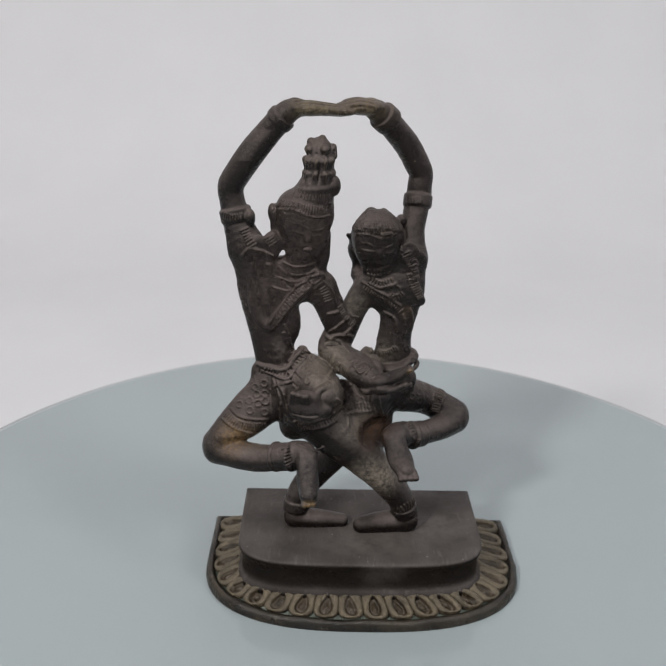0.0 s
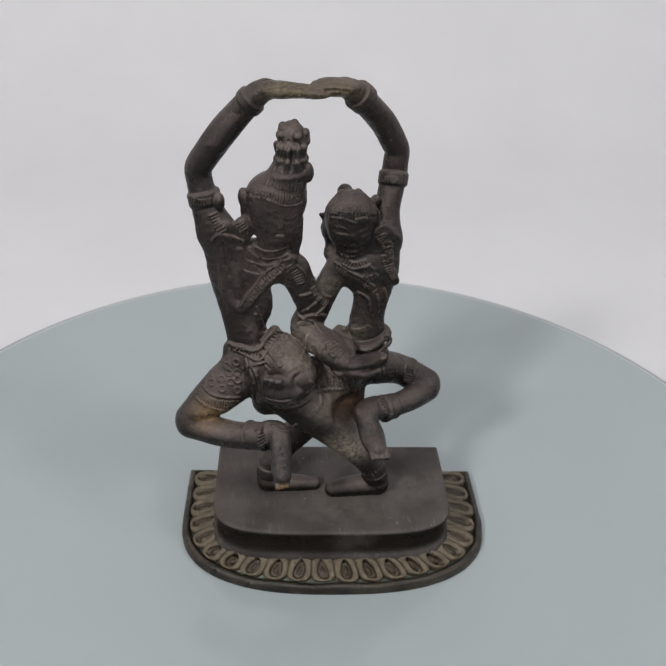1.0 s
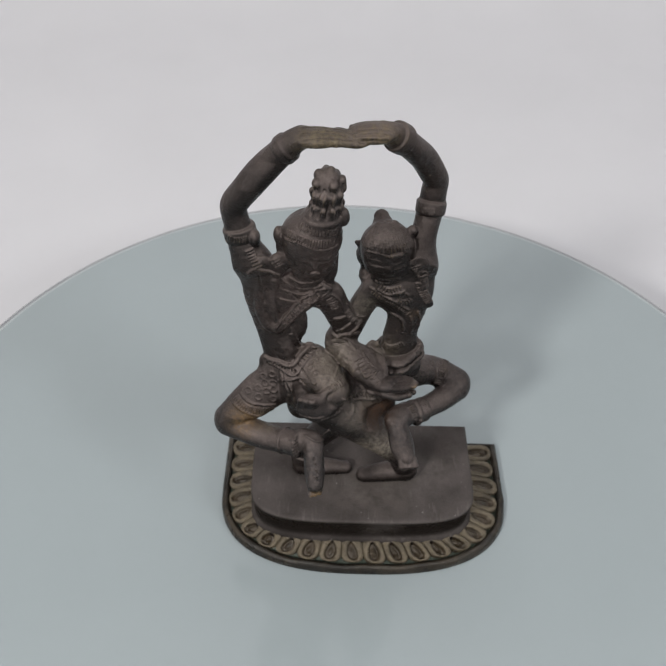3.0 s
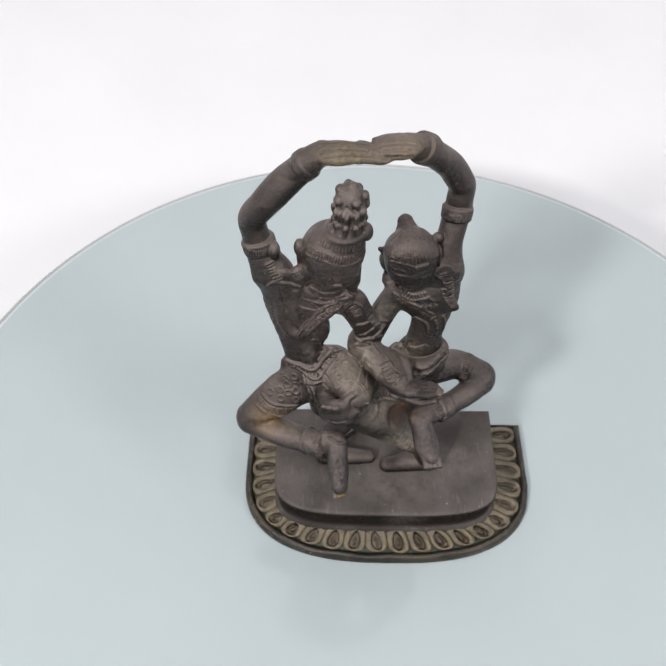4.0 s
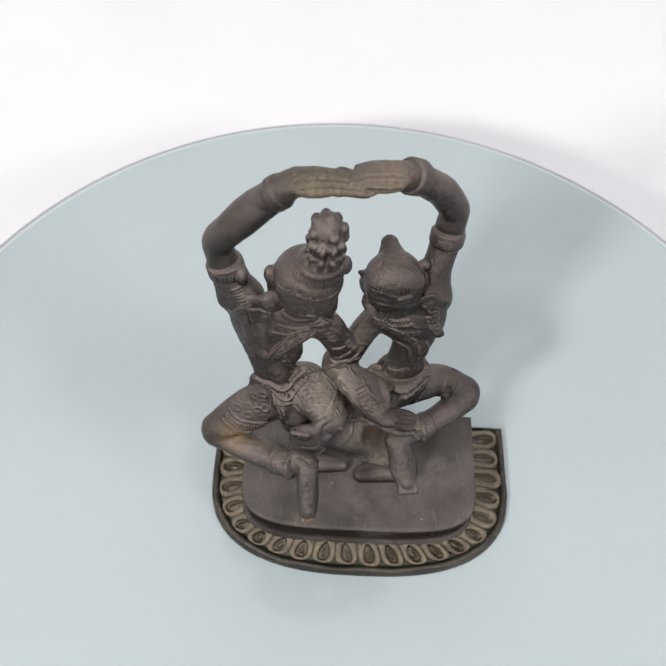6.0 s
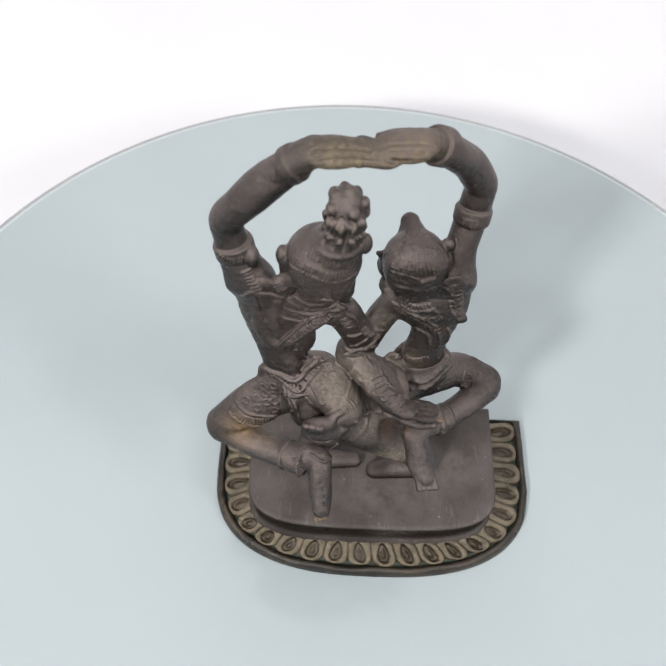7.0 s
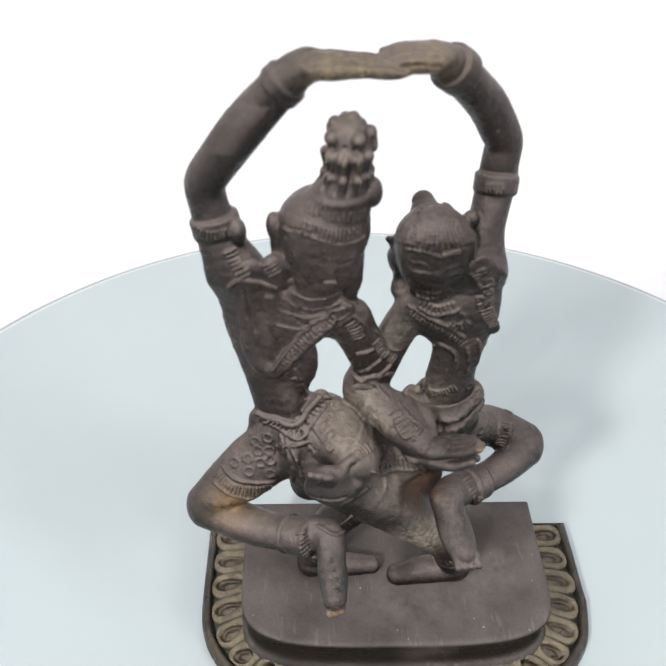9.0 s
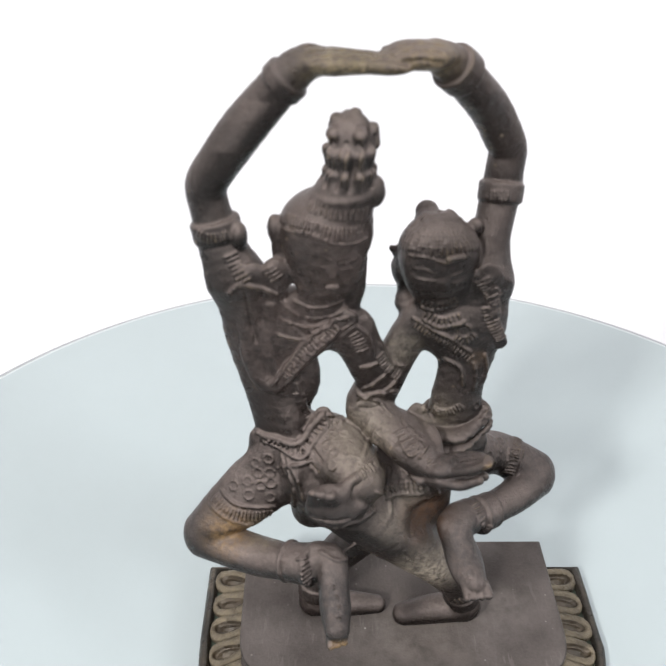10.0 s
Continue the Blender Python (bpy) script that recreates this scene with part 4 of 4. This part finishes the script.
comb(((-37.4, -11.1, 133.3), (-34.5, -11.7, 135.3), (-30.7, -11.6, 139.5), (-26.3, -11.0, 143.7)), 0.9, 0.29, 0.9)
cord(((-47.2, -11.1, 158.9), (-46.7, -10.4, 150.9), (-45.6, -9.7, 141.3)), 0.3, 0.0, sink=True)
cord(((-33.9, -9.3, 150.3), (-30.0, -10.1, 146.8), (-26.1, -9.6, 149.1)), 0.3, 0.0, sink=True)
cord(((-35.1, -10.3, 146.9), (-31.3, -10.0, 143.5), (-27.2, -10.2, 145.6)), 0.3, 0.0, sink=True)
cord(((-17.4, -2.1, 118.1), (-14.9, -2.7, 119.5), (-12.4, -2.9, 117.9)), 0.35, 0.0, sink=True)
cord(((-16.8, -3.1, 116.4), (-13.6, -4.2, 116.5), (-11.1, -3.7, 116.9)), 0.3, 0.0, sink=True)
cord(((-5.7, -11.4, 112.1), (-3.8, -13.0, 111.0), (-0.7, -12.8, 111.7)), 0.3, 0.17)
cord(((-4.4, -12.9, 110.8), (-2.6, -14.4, 109.7), (1.1, -13.5, 111.4)), 0.3, 0.17)
comb(((-0.2, -13.9, 111.0), (1.6, -15.5, 109.9), (2.8, -17.0, 108.8)), 1.0, 0.31, 0.9)
ringlets(1.32, 0.27, (-24.8, -7.9, 109.8), (-26.4, -9.9, 108.0))
comb(((-18.3, -17.9, 104.5), (-15.7, -16.0, 105.2), (-13.1, -12.9, 104.6)), 1.5, 0.31, 1.0)
cord(((-33.5, -7.1, 109.8), (-31.0, -8.7, 106.8), (-27.8, -11.5, 105.1)), 0.3, 0.0, sink=True)
cord(((-35.4, -8.7, 107.8), (-32.9, -10.1, 104.7), (-29.1, -11.6, 101.5)), 0.3, 0.0, sink=True)


def grain(step, depth, seed):
    """Uneven casting: a gentle random swell of the surface."""
    global FIELD
    rng = np.random.default_rng(seed)
    m = np.ceil(SIZE * CELL / step).astype(int) + 2
    lattice = rng.normal(0, 1, m).astype(np.float32)
    out = lattice
    for axis in range(3):
        u = np.arange(SIZE[axis]) * CELL / step
        i = u.astype(int)
        f = (u - i)
        f = (f * f * (3 - 2 * f)).astype(np.float32)
        shape = [1, 1, 1]
        shape[axis] = len(f)
        f = f.reshape(shape)
        out = np.take(out, i, axis) * (1 - f) + np.take(out, i + 1, axis) * f
    FIELD += depth * out


grain(9.0, 0.10, 3)
grain(1.6, 0.045, 4)


def skin(name, mat):
    """The surface where the field is nought: one vertex a cell, one face an edge that crosses."""
    inside = FIELD < 0
    n = np.array(FIELD.shape)
    c = [inside[dx:n[0] - 1 + dx, dy:n[1] - 1 + dy, dz:n[2] - 1 + dz] for dx in (0, 1) for dy in (0, 1) for dz in (0, 1)]
    total = sum(v.astype(np.int8) for v in c)
    ix, iy, iz = np.nonzero((total > 0) & (total < 8))
    idx = np.full(n - 1, -1, np.int32)
    idx[ix, iy, iz] = np.arange(len(ix))
    corners = [(dx, dy, dz) for dx in (0, 1) for dy in (0, 1) for dz in (0, 1)]
    val = {k: FIELD[ix + k[0], iy + k[1], iz + k[2]] for k in corners}
    pos = np.zeros((len(ix), 3))
    cnt = np.zeros(len(ix))
    for p in corners:
        for axis in range(3):
            if p[axis]:
                continue
            q = tuple(v + (i == axis) for i, v in enumerate(p))
            hit = (val[p] < 0) != (val[q] < 0)
            t = np.where(hit, val[p] / np.where(hit, val[p] - val[q], 1), 0)
            for i in range(3):
                pos[:, i] += hit * (p[i] + (t if i == axis else 0))
            cnt += hit
    pos = (pos / cnt[:, None] + np.stack([ix, iy, iz], 1)) * CELL + LO
    quads = []
    for axis in range(3):
        a = [slice(0, s - 1) for s in n]
        lo, hi = [slice(1, s - 1) for s in n], [slice(1, s - 1) for s in n]
        lo[axis], hi[axis] = slice(0, n[axis] - 1), slice(1, n[axis])
        A, B = inside[tuple(lo)], inside[tuple(hi)]
        e = np.stack(np.nonzero(A != B), 1)
        flip = A[e[:, 0], e[:, 1], e[:, 2]]
        off = np.ones(3, int)
        off[axis] = 0
        e = e + off
        u, v = (axis + 1) % 3, (axis + 2) % 3
        def cell(du, dv):
            k = e.copy()
            k[:, u] -= du
            k[:, v] -= dv
            return idx[k[:, 0], k[:, 1], k[:, 2]]
        f = np.stack([cell(1, 1), cell(0, 1), cell(0, 0), cell(1, 0)], 1)
        f[~flip] = f[~flip][:, ::-1]
        quads.append(f)
    quads = np.concatenate(quads)
    quads = quads[(quads >= 0).all(1)]
    for _ in range(1):
        acc, cnt = np.zeros_like(pos), np.zeros(len(pos))
        for i in range(4):
            a, b = quads[:, i], quads[:, (i + 1) % 4]
            for axis in range(3):
                acc[:, axis] += np.bincount(a, pos[b, axis], len(pos)) + np.bincount(b, pos[a, axis], len(pos))
            cnt += np.bincount(a, minlength=len(pos)) + np.bincount(b, minlength=len(pos))
        pos = 0.68 * pos + 0.32 * acc / np.maximum(cnt, 1)[:, None]
    # the raised arms: one pair of fingers a little further back, the other arm a little forward
    hold = np.clip((pos[:, 2] - 196) / 12, 0, 1) * np.clip((-6 - pos[:, 0]) / 10, 0, 1)
    arm = np.clip((pos[:, 0] - 8) / 6, 0, 1) * np.clip((pos[:, 2] - 160) / 16, 0, 1) * np.clip((218 - pos[:, 2]) / 12, 0, 1)
    pos[:, 1] += 3.2 * hold - 1.5 * arm
    me = bpy.data.meshes.new(name)
    me.vertices.add(len(pos))
    me.vertices.foreach_set("co", (pos * MM).astype(np.float32).ravel())
    me.loops.add(quads.size)
    me.loops.foreach_set("vertex_index", quads.astype(np.int32).ravel())
    me.polygons.add(len(quads))
    me.polygons.foreach_set("loop_start", np.arange(0, quads.size, 4, dtype=np.int32))
    me.polygons.foreach_set("use_smooth", np.ones(len(quads), bool))
    me.update(calc_edges=True)
    me.materials.append(mat)
    return new(name, me)


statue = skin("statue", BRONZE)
LEAN = Matrix.Translation((0.0007, -0.00115, -0.00085)) @ Euler((radians(-1.17), radians(-0.63), radians(0.42))).to_matrix().to_4x4() @ Matrix.Scale(1.0072, 4)
statue.matrix_world = LEAN @ pose(-0.0008, 0.0001, 0.0005, -0.55, 0, -1.25)
tagged(statue, "dark aged bronze statue of two dancers joining raised arms", "statue")
